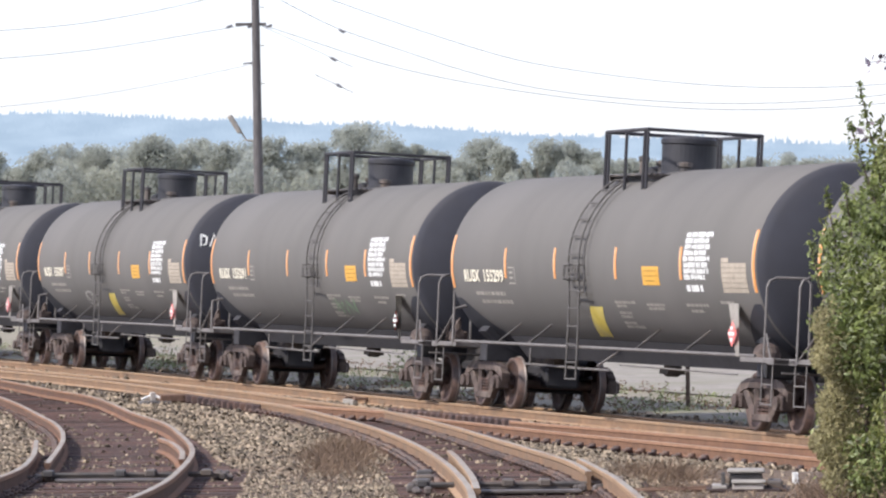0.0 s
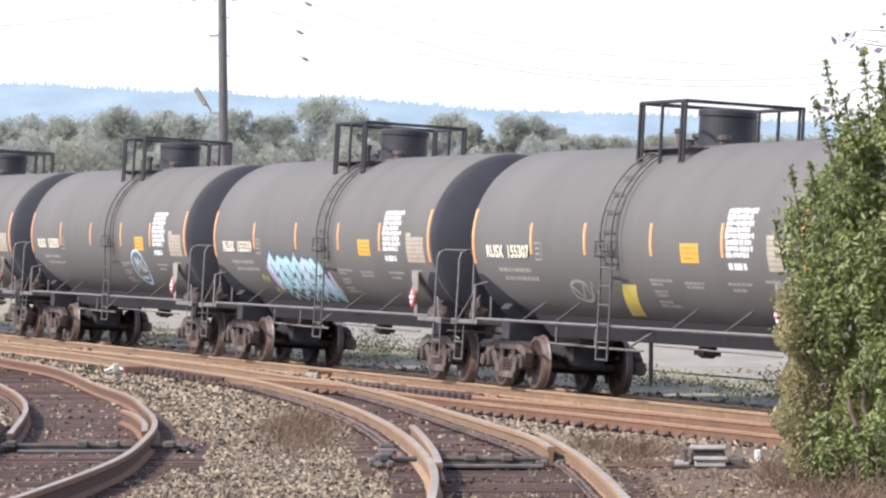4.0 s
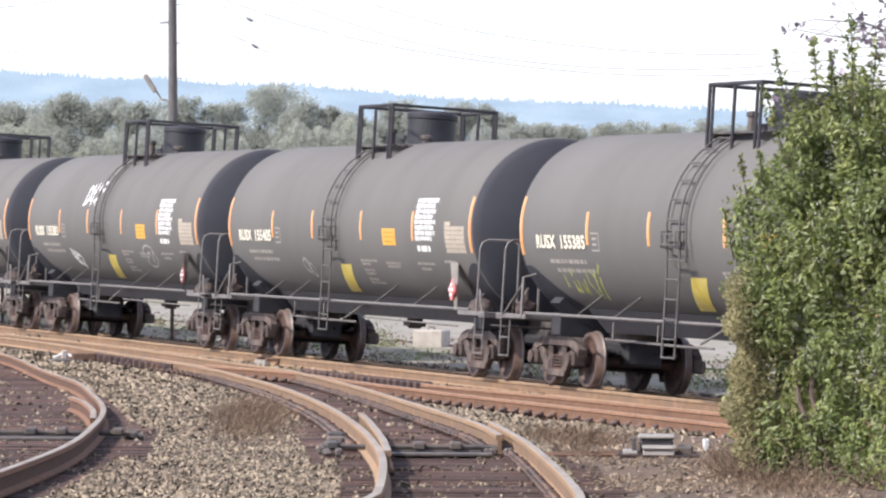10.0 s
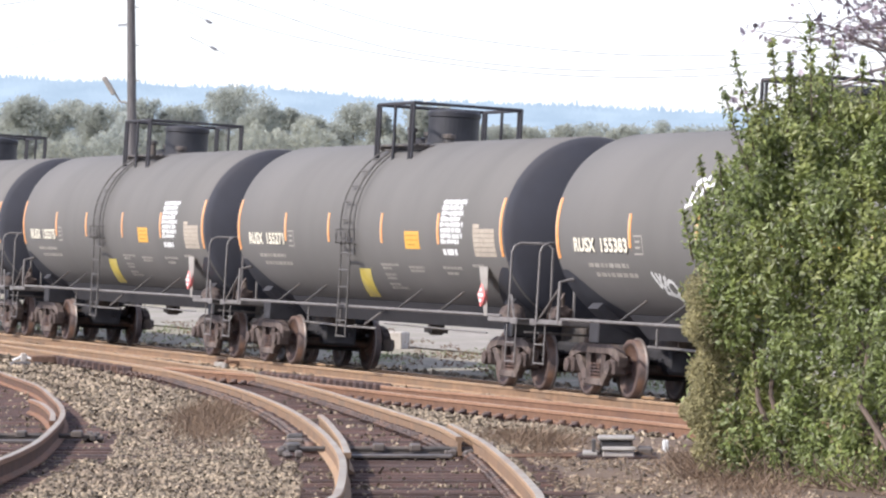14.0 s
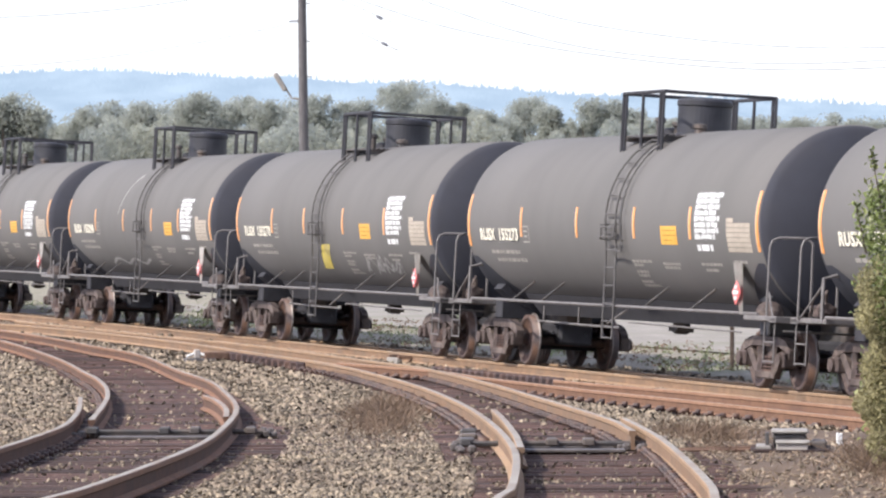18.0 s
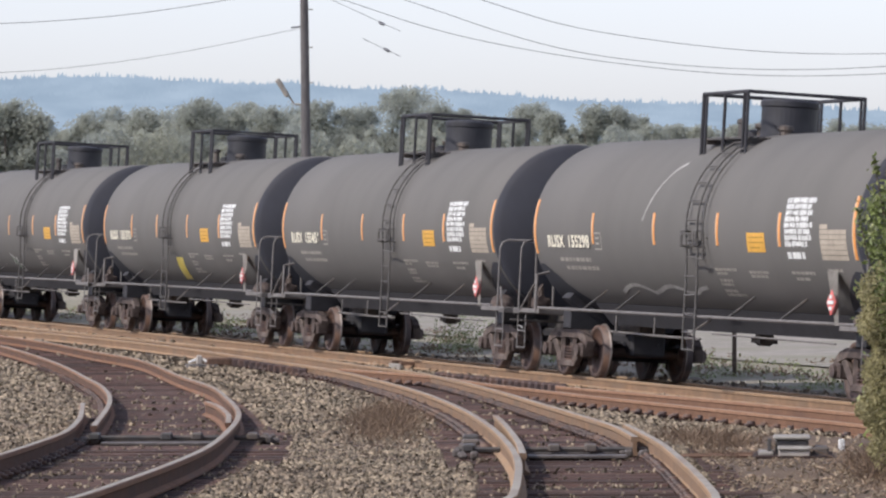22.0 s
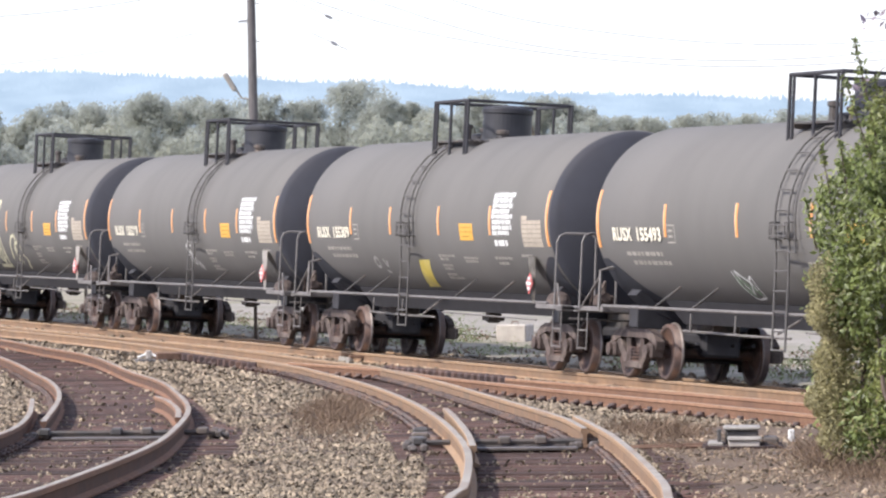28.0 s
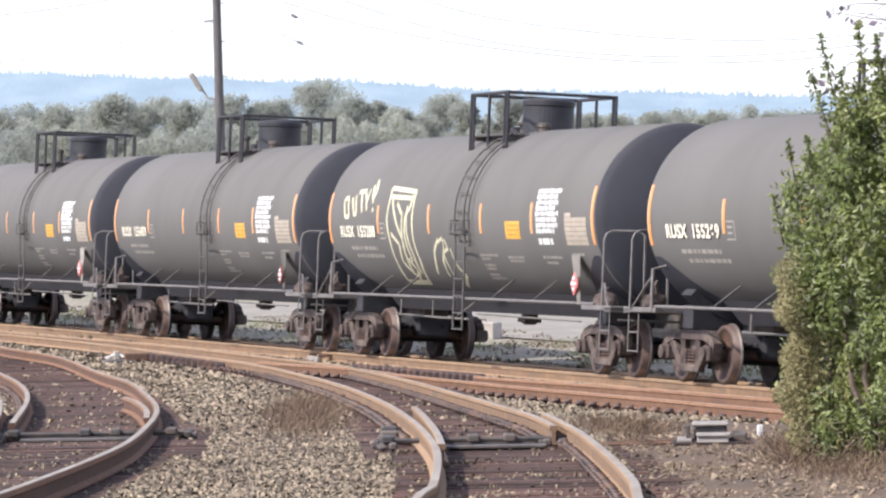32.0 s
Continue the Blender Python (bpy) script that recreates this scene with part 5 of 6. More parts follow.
def build_plum():
    rng = np.random.default_rng(21)
    o = Vector((7.75, 53.0, 0.2))
    tree = tagged(empty("plum_tree", Matrix.Translation(o)), "thin-twigged tree with sparse dark plum leaves", "tree")
    part("trunk", rod(rod(bmesh.new(), (0, 0, -0.1), (-0.1, 0, 2.6), 0.11, 10, 0.085), (-0.1, 0, 2.6), (-0.15, 0, 4.6), 0.085, 10, 0.05), M["bark"], tree)
    bm, tips, leaves = bmesh.new(), [], []
    for k in range(64):
        a = rng.uniform(0, 2 * math.pi)
        start = Vector((-0.14, 0, rng.uniform(3.5, 4.6)))
        reach = rng.uniform(1.3, 2.4)
        p, d = start, Vector((math.cos(a), 0.6 * math.sin(a), rng.uniform(0.25, 1.0))).normalized()
        pts = [p]
        for j in range(8):
            d = (d + Vector(rng.normal(0, 0.16, 3)) + Vector((0, 0, -0.05))).normalized()
            p = p + d * reach / 8
            pts.append(p)
            if j > 2:
                q = p
                e = (d + Vector(rng.normal(0, 0.5, 3))).normalized()
                for i in range(3):
                    q2 = q + e * 0.13
                    rod(bm, q, q2, 0.005, 4, 0.004)
                    q = q2
                    e = (e + Vector(rng.normal(0, 0.25, 3))).normalized()
                if rng.random() < 0.8:
                    leaves.append(np.array(q))
        for i, (u, v) in enumerate(zip(pts[:-1], pts[1:])):
            rod(bm, u, v, 0.028 - 0.0028 * i, 5, 0.0252 - 0.0028 * i)
    part("branch_mass", bm, M["plumbark"], tree)["kind"] = "stuff"
    pts = np.repeat(np.array(leaves), 5, 0) + rng.normal(0, 0.06, (5 * len(leaves), 3))
    part("crown", piece_mesh("crown", leaf_cards(pts, 0.1, rng, 0.6), LEAF_F, M["plum"]), None, tree, "sparse dark purplish leaves")


build_plum()


# ---- far trees ----
def build_tree(x, y, top, width, seed):
    rng = np.random.default_rng(seed)
    tree = tagged(empty("broadleaf_tree", Matrix.Translation((x, y, BED - 0.1))), "broadleaf tree with haze in its pale green, far woods edge", "tree", "far woods edge")
    h = top + 0.3
    part("trunk", rod(bmesh.new(), (0, 0, 0), (rng.normal(0, 0.2), 0, h * 0.75), 0.35, 7, 0.1), M["bark"], tree)
    for k in range(3):
        bm = bmesh.new()
        a = 2.1 * k + rng.uniform(0, 1)
        branch_rods(bm, (0, 0, h * 0.4), [(math.cos(a) * width * 0.6, math.sin(a) * width * 0.4, h * rng.uniform(0.65, 0.8))], 0.14, 0.05, 0.08, rng)
        part("limb", bm, M["bark"], tree)
    pts = []
    # broad soft clumps fill a rounded crown, small ones break its outline
    for k in range(46):
        u = rng.random() ** 0.7
        a, big = rng.uniform(0, 2 * math.pi), k < 20
        spread = width * (1.0 - 0.62 * u ** 3) * rng.uniform(0.1, 0.8 if big else 1.1)
        r = width * (rng.uniform(0.34, 0.5) if big else rng.uniform(0.12, 0.26))
        c = np.array([spread * math.cos(a), spread * 0.7 * math.sin(a), min(h * (0.12 + 0.86 * u), h - r * (0.75 if big else 0.4))])
        m = 380 if big else 120
        d = rng.normal(size=(m, 3))
        d /= np.linalg.norm(d, axis=1)[:, None]
        pts.append(c + d * r * rng.random((m, 1)) ** 0.45 * (1, 0.9, 0.9) + rng.normal(0, 0.09, (m, 3)))
    pts = np.concatenate(pts)
    pts = pts[(pts[:, 2] > 0.3) & (pts[:, 2] < h + 0.4)]
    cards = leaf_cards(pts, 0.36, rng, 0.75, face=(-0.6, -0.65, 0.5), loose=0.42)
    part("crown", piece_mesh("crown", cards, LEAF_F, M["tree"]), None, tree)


TOPS = ((-4, 164, 46), (22, 160, 40), (58, 152, 46), (98, 176, 40), (146, 206, 30), (182, 180, 34), (228, 167, 40), (268, 178, 34), (300, 166, 36), (344, 148, 42), (396, 148, 44), (438, 168, 34), (476, 158, 36),
        (520, 164, 38), (566, 160, 36), (608, 156, 38), (652, 168, 32), (692, 160, 36), (734, 136, 40), (772, 131, 42), (812, 152, 40), (852, 172, 36), (898, 182, 36), (940, 194, 34), (982, 158, 38), (1018, 176, 28),
        (1052, 204, 26), (1082, 162, 32), (1124, 165, 34), (1158, 180, 30), (1192, 196, 32), (1240, 200, 34), (1290, 202, 34), (1345, 198, 36), (1400, 194, 36), (1455, 198, 36), (1512, 192, 40), (1570, 199, 36),
        (1630, 196, 40), (1690, 201, 40), (1750, 204, 40), (1815, 200, 40), (-52, 160, 46), (-110, 170, 46), (-170, 164, 46))
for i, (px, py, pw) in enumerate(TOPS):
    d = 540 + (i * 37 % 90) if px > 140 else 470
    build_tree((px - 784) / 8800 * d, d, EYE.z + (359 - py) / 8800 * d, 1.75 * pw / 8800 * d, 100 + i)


def build_understorey():
    """The joined shrubs at the foot of the wood."""
    rng = np.random.default_rng(77)
    n = 95000
    x = rng.uniform(-70, 90, n)
    y = rng.uniform(514, 530, n)
    top = 11.0 + 1.2 * np.sin(x * 0.37) + 0.9 * np.sin(x * 0.93 + 1) + 0.5 * np.sin(x * 2.3) - np.clip((x - 12) * 0.10, 0, 2.6)
    z = top * np.sqrt(rng.random(n))
    pts = np.stack([x, y, z], 1)
    tagged(new("undergrowth", piece_mesh("undergrowth", leaf_cards(pts, 0.6, rng, 0.75, face=(-0.6, -0.55, 0.55), loose=0.9), LEAF_F, M["tree"])), "continuous shrubs at the foot of the woods, haze in their grey-green", "shrubs", kind="stuff")


build_understorey()


def build_hills():
    rng = np.random.default_rng(3)
    d = 2600.0
    crest = lambda x: EYE.z + (359 - np.interp(784 + x / d * 8800, [-600, 0, 130, 250, 400, 480, 560, 640, 784, 850, 950, 1050, 1150, 1250, 1350, 1450, 1568, 2000, 3000], [128, 117, 112, 112, 119, 126, 124, 131, 132, 141, 146, 153, 158, 160, 164, 168, 172, 187, 210])) / 8800 * d + 1.2 * noise.noise((x * 0.02, 0, 0))
    xs = np.arange(-420.0, 761.0, 6.0)
    n = len(xs)
    verts = [(x, d - 3, crest(x)) for x in xs] + [(x, d - 260, -1.0) for x in xs]
    me = bpy.data.meshes.new("backdrop")
    me.from_pydata(verts, [], [(n + i, n + i + 1, i + 1, i) for i in range(n - 1)])
    me.polygons.foreach_set("use_smooth", [True] * (n - 1))
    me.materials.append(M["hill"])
    tagged(new("backdrop", me), "long forested ridge glowing in haze blue", "hills", kind="structure")
    # conifer tops along the crest and down the slope, in the same glow
    m = 5200
    x = rng.uniform(-420, 760, m)
    back = rng.uniform(0, 0.3, m) ** 1.5
    h, w = rng.uniform(0.8, 3.0, m) * np.where(rng.random(m) < 0.1, 1.5, 1), rng.uniform(0.8, 1.7, m)
    cz = np.array([crest(a) for a in x]) * (1 - back)
    y = d - 3 - 257 * back
    v = np.stack([np.stack([x - w, y, cz - 3], 1), np.stack([x + w, y, cz - 3], 1), np.stack([x + 0.35 * w, y, cz + h * 0.5], 1), np.stack([x, y, cz + h], 1), np.stack([x - 0.4 * w, y, cz + h * 0.45], 1)], 1)
    tagged(new("ridge_conifers", piece_mesh("ridge_conifers", v, ((0, 1, 2, 3, 4),), M["hill"])), "conifer tops along the far ridge, glowing in haze blue", "trees", kind="stuff")


build_hills()


# ---- utility pole, lamp and wires ----
def build_pole():
    P = Vector((-3.95, 170, 0))
    pole = tagged(empty("utility_pole", Matrix.Translation(P)), "tall dark wooden utility pole with street light arm", "utility pole")
    part("shaft", rod(bmesh.new(), (0.06, 0, BED - 0.1), (-0.1, 0, 14.5), 0.185, 14, 0.125), M["wood"], pole)
    bm = box(bmesh.new(), -0.75, 0.3, -0.06, 0.06, 10.58, 10.68)
    part("crossarm", bm, M["wood"], pole)
    for x in (-1.07, -0.34, 0.28):
        part("insulator", rod(bmesh.new(), (x, 0, 10.52), (x + 0.22, 0, 10.6), 0.045, 8), M["wire"], pole)
    part("bracket", pipe(bmesh.new(), [(-0.5, 0, 9.28), (-0.12, 0, 9.32)], 0.03), M["wire"], pole)
    for z in (3.6, 5.2, 7.4, 8.6, 9.9, 11.2):
        part("bolt", rod(bmesh.new(), (0.1, -0.05, z), (0.24, -0.05, z), 0.022, 6), M["galv"], pole)
    part("lamp_arm", pipe(bmesh.new(), [(-0.05, 0, 6.62), (-0.40, 0, 6.66), (-0.55, 0, 6.9), (-0.62, 0, 7.0)], 0.035, 8), M["galv"], pole, "bent galvanised lamp arm")
    bm = bmesh.new()
    box(bm, -0.09, 0.09, -0.11, 0.11, -0.36, 0.36, Matrix.Translation((-0.8, 0, 7.22)) @ Matrix.Rotation(radians(-32), 4, "Y"), bevel=0.05)
    part("lamp_head", bm, M["galv"], pole, "grey street light head, unlit")
    return pole


POLE = build_pole()


def wire(pts, label="thin dark overhead power wire", r=0.0135):
    cu = bpy.data.curves.new("overhead_wire", "CURVE")
    cu.dimensions, cu.bevel_depth, cu.bevel_resolution = "3D", r, 1
    sp = cu.splines.new("NURBS")
    sp.points.add(len(pts) - 1)
    for q, p in zip(sp.points, pts):
        q.co = (*p, 1)
    sp.use_endpoint_u, sp.order_u = True, 4
    cu.materials.append(M["wire"])
    tagged(new("overhead_wire", cu), label, "wire", "overhead wires")


def w170(*p):
    return [(x, 170.0, z) for x, z in p]


wire(w170((-3.95, 11.9), (-2.12, 10.87), (-1.07, 10.38), (0.76, 9.79), (2.38, 9.2), (4.62, 8.55), (6.55, 8.21), (9.45, 7.9), (12.35, 7.78), (15.26, 7.86), (17.54, 8.04), (30, 9.6)))
wire(w170((-3.95, 10.65), (-1.94, 10.0), (-0.2, 9.35), (2.38, 8.72), (5.59, 8.16), (9.45, 7.71), (12.35, 7.57), (15.26, 7.63), (17.54, 7.75), (30, 9.0)))
wire(w170((-3.95, 12.4), (-0.39, 11.05), (2.39, 10.11), (4.63, 9.38), (6.56, 9.02), (9.46, 8.62), (12.36, 8.36), (15.26, 8.33), (17.55, 8.39), (30, 9.5)))
wire(w170((-3.95, 10.65), (-5.02, 10.5), (-6.95, 10.17), (-9.85, 9.72), (-12.74, 9.5), (-15.1, 9.38), (-30, 9.2)))
wire(w170((-3.95, 11.95), (-5.6, 11.47), (-8.88, 10.76), (-12.74, 10.32), (-30, 9.9)))
wire(w170((-3.95, 9.3), (-6.5, 8.75), (-9.04, 8.28), (-12, 7.9), (-15.1, 7.66), (-30, 7.4)), r=0.010)
wire(w170((-2.0, 8.9), (-1.18, 8.51), (-0.7, 8.28)), r=0.012)
wire(w170((-3.9, 10.6), (-2.3, 9.9), (-1.36, 9.42), (-0.7, 9.15)), r=0.010)
for x, z in ((-1.07, 10.38), (-1.36, 9.42), (-1.18, 8.51)):
    b = part("wire_insulator", lathe(bmesh.new(), [(-0.13, 0.02), (-0.09, 0.05), (0.0, 0.055), (0.09, 0.05), (0.13, 0.02)], 10), M["wire"], POLE, "small dark strain insulator")
    b.matrix_basis = pose(x + 3.95, 0, z, 0, 28, 0)

# ---- verge beyond the main line ----
def beyond(s, side):
    x, y = line_at(s)
    dx, dy = line_dir(s)
    return x - dy * side, y + dx * side


def build_verge():
    rng = np.random.default_rng(9)
    for name, count, lo, hi, size, m, label in (("weeds", 2600, 2.8, 7.5, 0.085, "weed", "low green weeds along the main line"), ("dry_grass", 2600, 2.6, 9.0, 0.10, "dry", "dry tan grass along the main line")):
        pts = []
        for _ in range(count):
            s, side = rng.uniform(-75, 35), rng.uniform(lo, hi)
            if noise.noise((s * 0.35, side * 0.5, 1.0 if name == "weeds" else 7.0)) < 0.0:
                continue
            x, y = beyond(s, side)
            k = rng.integers(3, 7)
            hh = rng.uniform(0.04, 0.2 if name == "weeds" else 0.15)
            for j in range(k):
                pts.append((x + rng.normal(0, 0.08), y + rng.normal(0, 0.08), BED + hh * rng.random()))
        if name == "weeds":   # a bushy green clump and smaller ones
            for bx, by, r, hh, n in ((0.9, 114, 0.75, 0.85, 900), (2.0, 113.5, 0.5, 0.5, 350), (7.9, 88, 0.6, 0.5, 350), (-5.5, 129, 0.7, 0.6, 350)):
                d = rng.normal(0, 0.5, (n, 3))
                pts += [(bx + u * r, by + v * r, BED + abs(w) * hh) for u, v, w in d]
        tagged(new(name, piece_mesh(name, leaf_cards(np.array(pts), size, rng, 0.35), LEAF_F, M[m])), label, "grass", kind="stuff")
    # pale gravel access road
    bm = bmesh.new()
    rows = []
    for s in range(-70, 46, 5):
        rows.append([bm.verts.new((*beyond(s, o), BED + 0.03)) for o in (7.4, 15.5)])
    for p, q in zip(rows[:-1], rows[1:]):
        bm.faces.new((p[0], q[0], q[1], p[1]))
    bmesh.ops.recalc_face_normals(bm, faces=bm.faces)
    tagged(new("road", finish("road", bm, M["road"])), "pale dusty access road beyond the tracks", "road", kind="structure")
    for x, y in ((5.94, 94.5), (-2.67, 115.0), (9.1, 84.0), (-7.5, 131.0)):
        p = tagged(empty("fence_post", Matrix.Translation((x, y, BED - 0.05))), "short dark wooden post beyond the tracks", "post", "verge posts")
        part("shaft", box(bmesh.new(), -0.04, 0.04, -0.04, 0.04, 0, 1.35, bevel=0.01), M["bark"], p)
        part("cap", box(bmesh.new(), -0.045, 0.045, -0.045, 0.045, 1.35, 1.38), M["galv"], p)


build_verge()
block = tagged(empty("concrete_block", pose(3.3, 114.0, BED, 0, 0, -20)), "pale weathered concrete block beyond the tracks", "concrete block")
part("body", box(bmesh.new(), -0.36, 0.36, -0.3, 0.3, -0.05, 0.38, bevel=0.03), M["concrete"], block)
part("lifting_loop", pipe(bmesh.new(), [(-0.08, 0, 0.36), (-0.07, 0, 0.44), (0.07, 0, 0.44), (0.08, 0, 0.36)], 0.014), M["plate"], block)


def build_tufts():
    """Dry brown plants on the yard's ballast."""
    rng = np.random.default_rng(14)
    blades = []
    for cx, cy, wx, wy, n, tall in ((-0.46, 63.0, 0.22, 4.2, 7500, 0.08), (3.15, 55, 0.24, 1.3, 2600, 0.075), (3.0, 50, 0.15, 0.8, 300, 0.04), (3.9, 46.5, 0.3, 1.6, 300, 0.035), (3.6, 42, 0.36, 1.9, 300, 0.03), (4.2, 41, 0.24, 1.3, 500, 0.06), (4.35, 45.5, 0.16, 1.6, 2400, 0.10), (4.15, 43.5, 0.2, 1.2, 900, 0.06)):
        for u, v in rng.normal(0, 1, (n, 2)) * (wx, wy):
            x, y = cx + u, cy + v
            z = ground_z(x, y) - 0.01
            h = abs(rng.normal(0, tall)) + 0.015
            lx, w = rng.normal(0, 0.9) * h, rng.uniform(0.003, 0.006)
            blades.append(((x - w, y, z), (x + w, y, z), (x + lx + w * 0.4, y + rng.normal(0, 0.02), z + h), (x + lx - w * 0.4, y, z + h)))
    tagged(new("dry_weeds", piece_mesh("dry_weeds", np.array(blades), ((0, 1, 2, 3),), M["dry"])), "thin dry brown weeds in the ballast", "weeds", kind="stuff")


build_tufts()


def build_litter():
    """Pale chips, straw and stones strewn on the soil by the hedge."""
    rng = np.random.default_rng(31)
    n = 4200
    x, y = rng.uniform(2.3, 5.6, n), rng.uniform(33, 53, n)
    ok = (x > np.interp(y, [30, 45, 52, 58], [2.3, 2.65, 2.85, 4.2])) & (np.sin(x * 3.1 + y) + np.sin(y * 1.3 - x) + rng.normal(0, 0.8, n) > -0.3)
    x, y = x[ok], y[ok]
    n = len(x)
    a = rng.uniform(0, math.pi, n)
    half, w = rng.uniform(0.006, 0.034, n) * np.where(rng.random(n) < 0.06, 2.5, 1), rng.uniform(0.003, 0.008, n)
    z = np.array([ground_z(p, q) for p, q in zip(x, y)]) + 0.022
    v = CUBE[None] * np.stack([half, w, w], 1)[:, None]
    c, s_ = np.cos(a)[:, None], np.sin(a)[:, None]
    v = np.stack([v[:, :, 0] * c - v[:, :, 1] * s_, v[:, :, 0] * s_ + v[:, :, 1] * c, v[:, :, 2] + v[:, :, 0] * rng.normal(0, 0.3, n)[:, None]], 2)
    v += np.stack([x, y, z], 1)[:, None]
    tagged(new("wood_litter", piece_mesh("wood_litter", v, CUBE_F, M["litter"])), "pale dry twigs and chips strewn on the soil", "litter", kind="stuff")


build_litter()


# ---- yard fittings ----
def place_on_ground(x, y, rz=0, dz=0.0):
    return pose(x, y, ground_z(x, y) + dz, 0, 0, rz)


def build_fittings():
    t = tagged(empty("switch_machine", place_on_ground(3.69, 49.5, -4)), "low weathered grey metal switch machine box", "switch machine")
    part("base", box(bmesh.new(), -0.40, 0.40, -0.5, 0.5, -0.04, 0.05, bevel=0.01), M["tie"], t)
    part("housing", box(bmesh.new(), -0.17, 0.16, -0.05, 0.42, 0.05, 0.19, bevel=0.02), M["frame"], t)
    part("lid", box(bmesh.new(), -0.19, 0.18, -0.08, 0.45, 0.19, 0.222, bevel=0.012), M["galv"], t, "pale metal lid")
    part("front_housing", box(bmesh.new(), -0.14, 0.17, -0.46, -0.1, -0.02, 0.10, bevel=0.01), M["concrete"], t, "pale dusty front casing")
    part("side_casing", box(bmesh.new(), -0.34, -0.19, -0.3, 0.3, 0.03, 0.075, bevel=0.01), M["galv"], t)
    part("motor_case", box(bmesh.new(), 0.20, 0.36, -0.1, 0.3, 0.03, 0.12, bevel=0.02), M["frame"], t)
    part("hinge_bracket", box(bmesh.new(), -0.25, -0.21, -0.1, 0.1, 0.05, 0.20, bevel=0.008), M["frame"], t)
    part("front_lid", box(bmesh.new(), -0.15, 0.19, -0.48, -0.1, 0.10, 0.132, bevel=0.012), M["galv"], t, "pale metal lid")
    part("operating_rod", pipe(bmesh.new(), [(-0.36, -0.1, 0.03), (-1.5, -0.3, 0.02)], 0.022), M["plate"], t)
    part("connecting_rod", pipe(bmesh.new(), [(-0.36, 0.2, 0.04), (-1.4, 0.0, 0.02)], 0.018), M["plate"], t)
    m = tagged(empty("marker_post", place_on_ground(4.33, 51.3)), "short white marker post beside the hedge", "marker post")
    part("shaft", box(bmesh.new(), -0.03, 0.03, -0.03, 0.03, -0.05, 0.14, bevel=0.008), M["white"], m)
    part("foot", box(bmesh.new(), -0.05, 0.05, -0.05, 0.05, -0.05, 0.02), M["concrete"], m)
    s = tagged(empty("switch_stand", place_on_ground(-4.48, 100.0, 10)), "small switch stand with white weathered lever", "switch stand")
    part("base", box(bmesh.new(), -0.25, 0.35, -0.3, 0.3, 0, 0.07, bevel=0.01), M["wood"], s)
    part("body", box(bmesh.new(), -0.06, 0.06, -0.06, 0.06, 0.07, 0.25, bevel=0.02), M["concrete"], s)
    part("lever", pipe(bmesh.new(), [(-0.22, 0, 0.10), (0, 0, 0.2), (0.22, -0.1, 0.10)], 0.025), M["white"], s)
    part("housing", box(bmesh.new(), 0.14, 0.62, -0.2, 0.25, 0.05, 0.2, bevel=0.02), M["plate"], s)
    p = tagged(empty("switch_plate", place_on_ground(-0.21, 98.3, 12)), "pale weathered plate frame between rails", "switch plate")
    for yy in (-0.45, 0.45):
        part("bar", box(bmesh.new(), -0.32, 0.36, yy - 0.09, yy + 0.09, 0.12, 0.18, bevel=0.01), M["plate"], p)
    for xx in (-0.3, 0.34):
        part("leg", box(bmesh.new(), xx - 0.05, xx + 0.05, -0.5, 0.5, 0, 0.13, bevel=0.01), M["galv"], p)
    # throw rods across the two spurs
    for track_, a, b in ((spur_left, (-3.65, 54.0), (-1.7, 54.0)), (spur_right, (0.35, 49.6), (2.5, 49.6))):
        z = rise(a[1]) - 0.13
        part("throw_rod", pipe(bmesh.new(), [(a[0], a[1], z), (b[0], b[1], z)], 0.03, 6), M["frame"], track_, "dark throw rod across the ties")
        for u in (0.05, 0.45, 0.62, 0.93):
            x = a[0] + (b[0] - a[0]) * u
            part("rod_clamp", box(bmesh.new(), x - 0.06, x + 0.06, a[1] - 0.14, a[1] + 0.14, z - 0.02, z + 0.055, bevel=0.015), M["frame"], track_)
    for track_, px, py, w in ((spur_right, 2.08, 49.3, 0.17), (spur_right, 0.45, 49.4, 0.13), (spur_left, -3.62, 54.2, 0.14), (spur_left, -1.72, 54.6, 0.13)):
        rg, bm = random.Random(int(px * 100)), bmesh.new()
        for k in range(7):   # greasy castings heaped round the point of the switch
            u, v = rg.uniform(-w, w), rg.uniform(-0.5, 0.5)
            hh = rg.uniform(0.0, 0.04)
            z = rise(py) - RAIL_H
            box(bm, px + u - 0.04, px + u + 0.04, py + v - 0.08, py + v + 0.08, z, z + hh + 0.05, bevel=0.018)
        part("switch_casting", bm, M["casting"], track_, "grey greasy switch castings")
    for track_, x0, x1, py in ((spur_right, 0.95, 2.02, 49.9), (spur_right, 0.95, 2.02, 48.9), (spur_left, -3.45, -2.2, 54.6), (spur_left, -3.45, -2.2, 53.5)):
        z = rise(py) - RAIL_H
        part("slide_plate", box(bmesh.new(), x0, x1, py - 0.16, py + 0.16, z, z + 0.03, bevel=0.008), M["casting"], track_, "grey worn steel slide plate")
    # rail braces beside the bend of the right spur and a row of block spacers along the main line
    for x, y in ((0.50, 51.5), (0.52, 53.2), (0.46, 50.0), (2.42, 50.2), (2.36, 52.2)):
        part("rail_brace", box(bmesh.new(), x - 0.09, x + 0.09, y - 0.12, y + 0.12, rise(y) - 0.17, rise(y) - 0.08, bevel=0.02), M["frame"], spur_right)
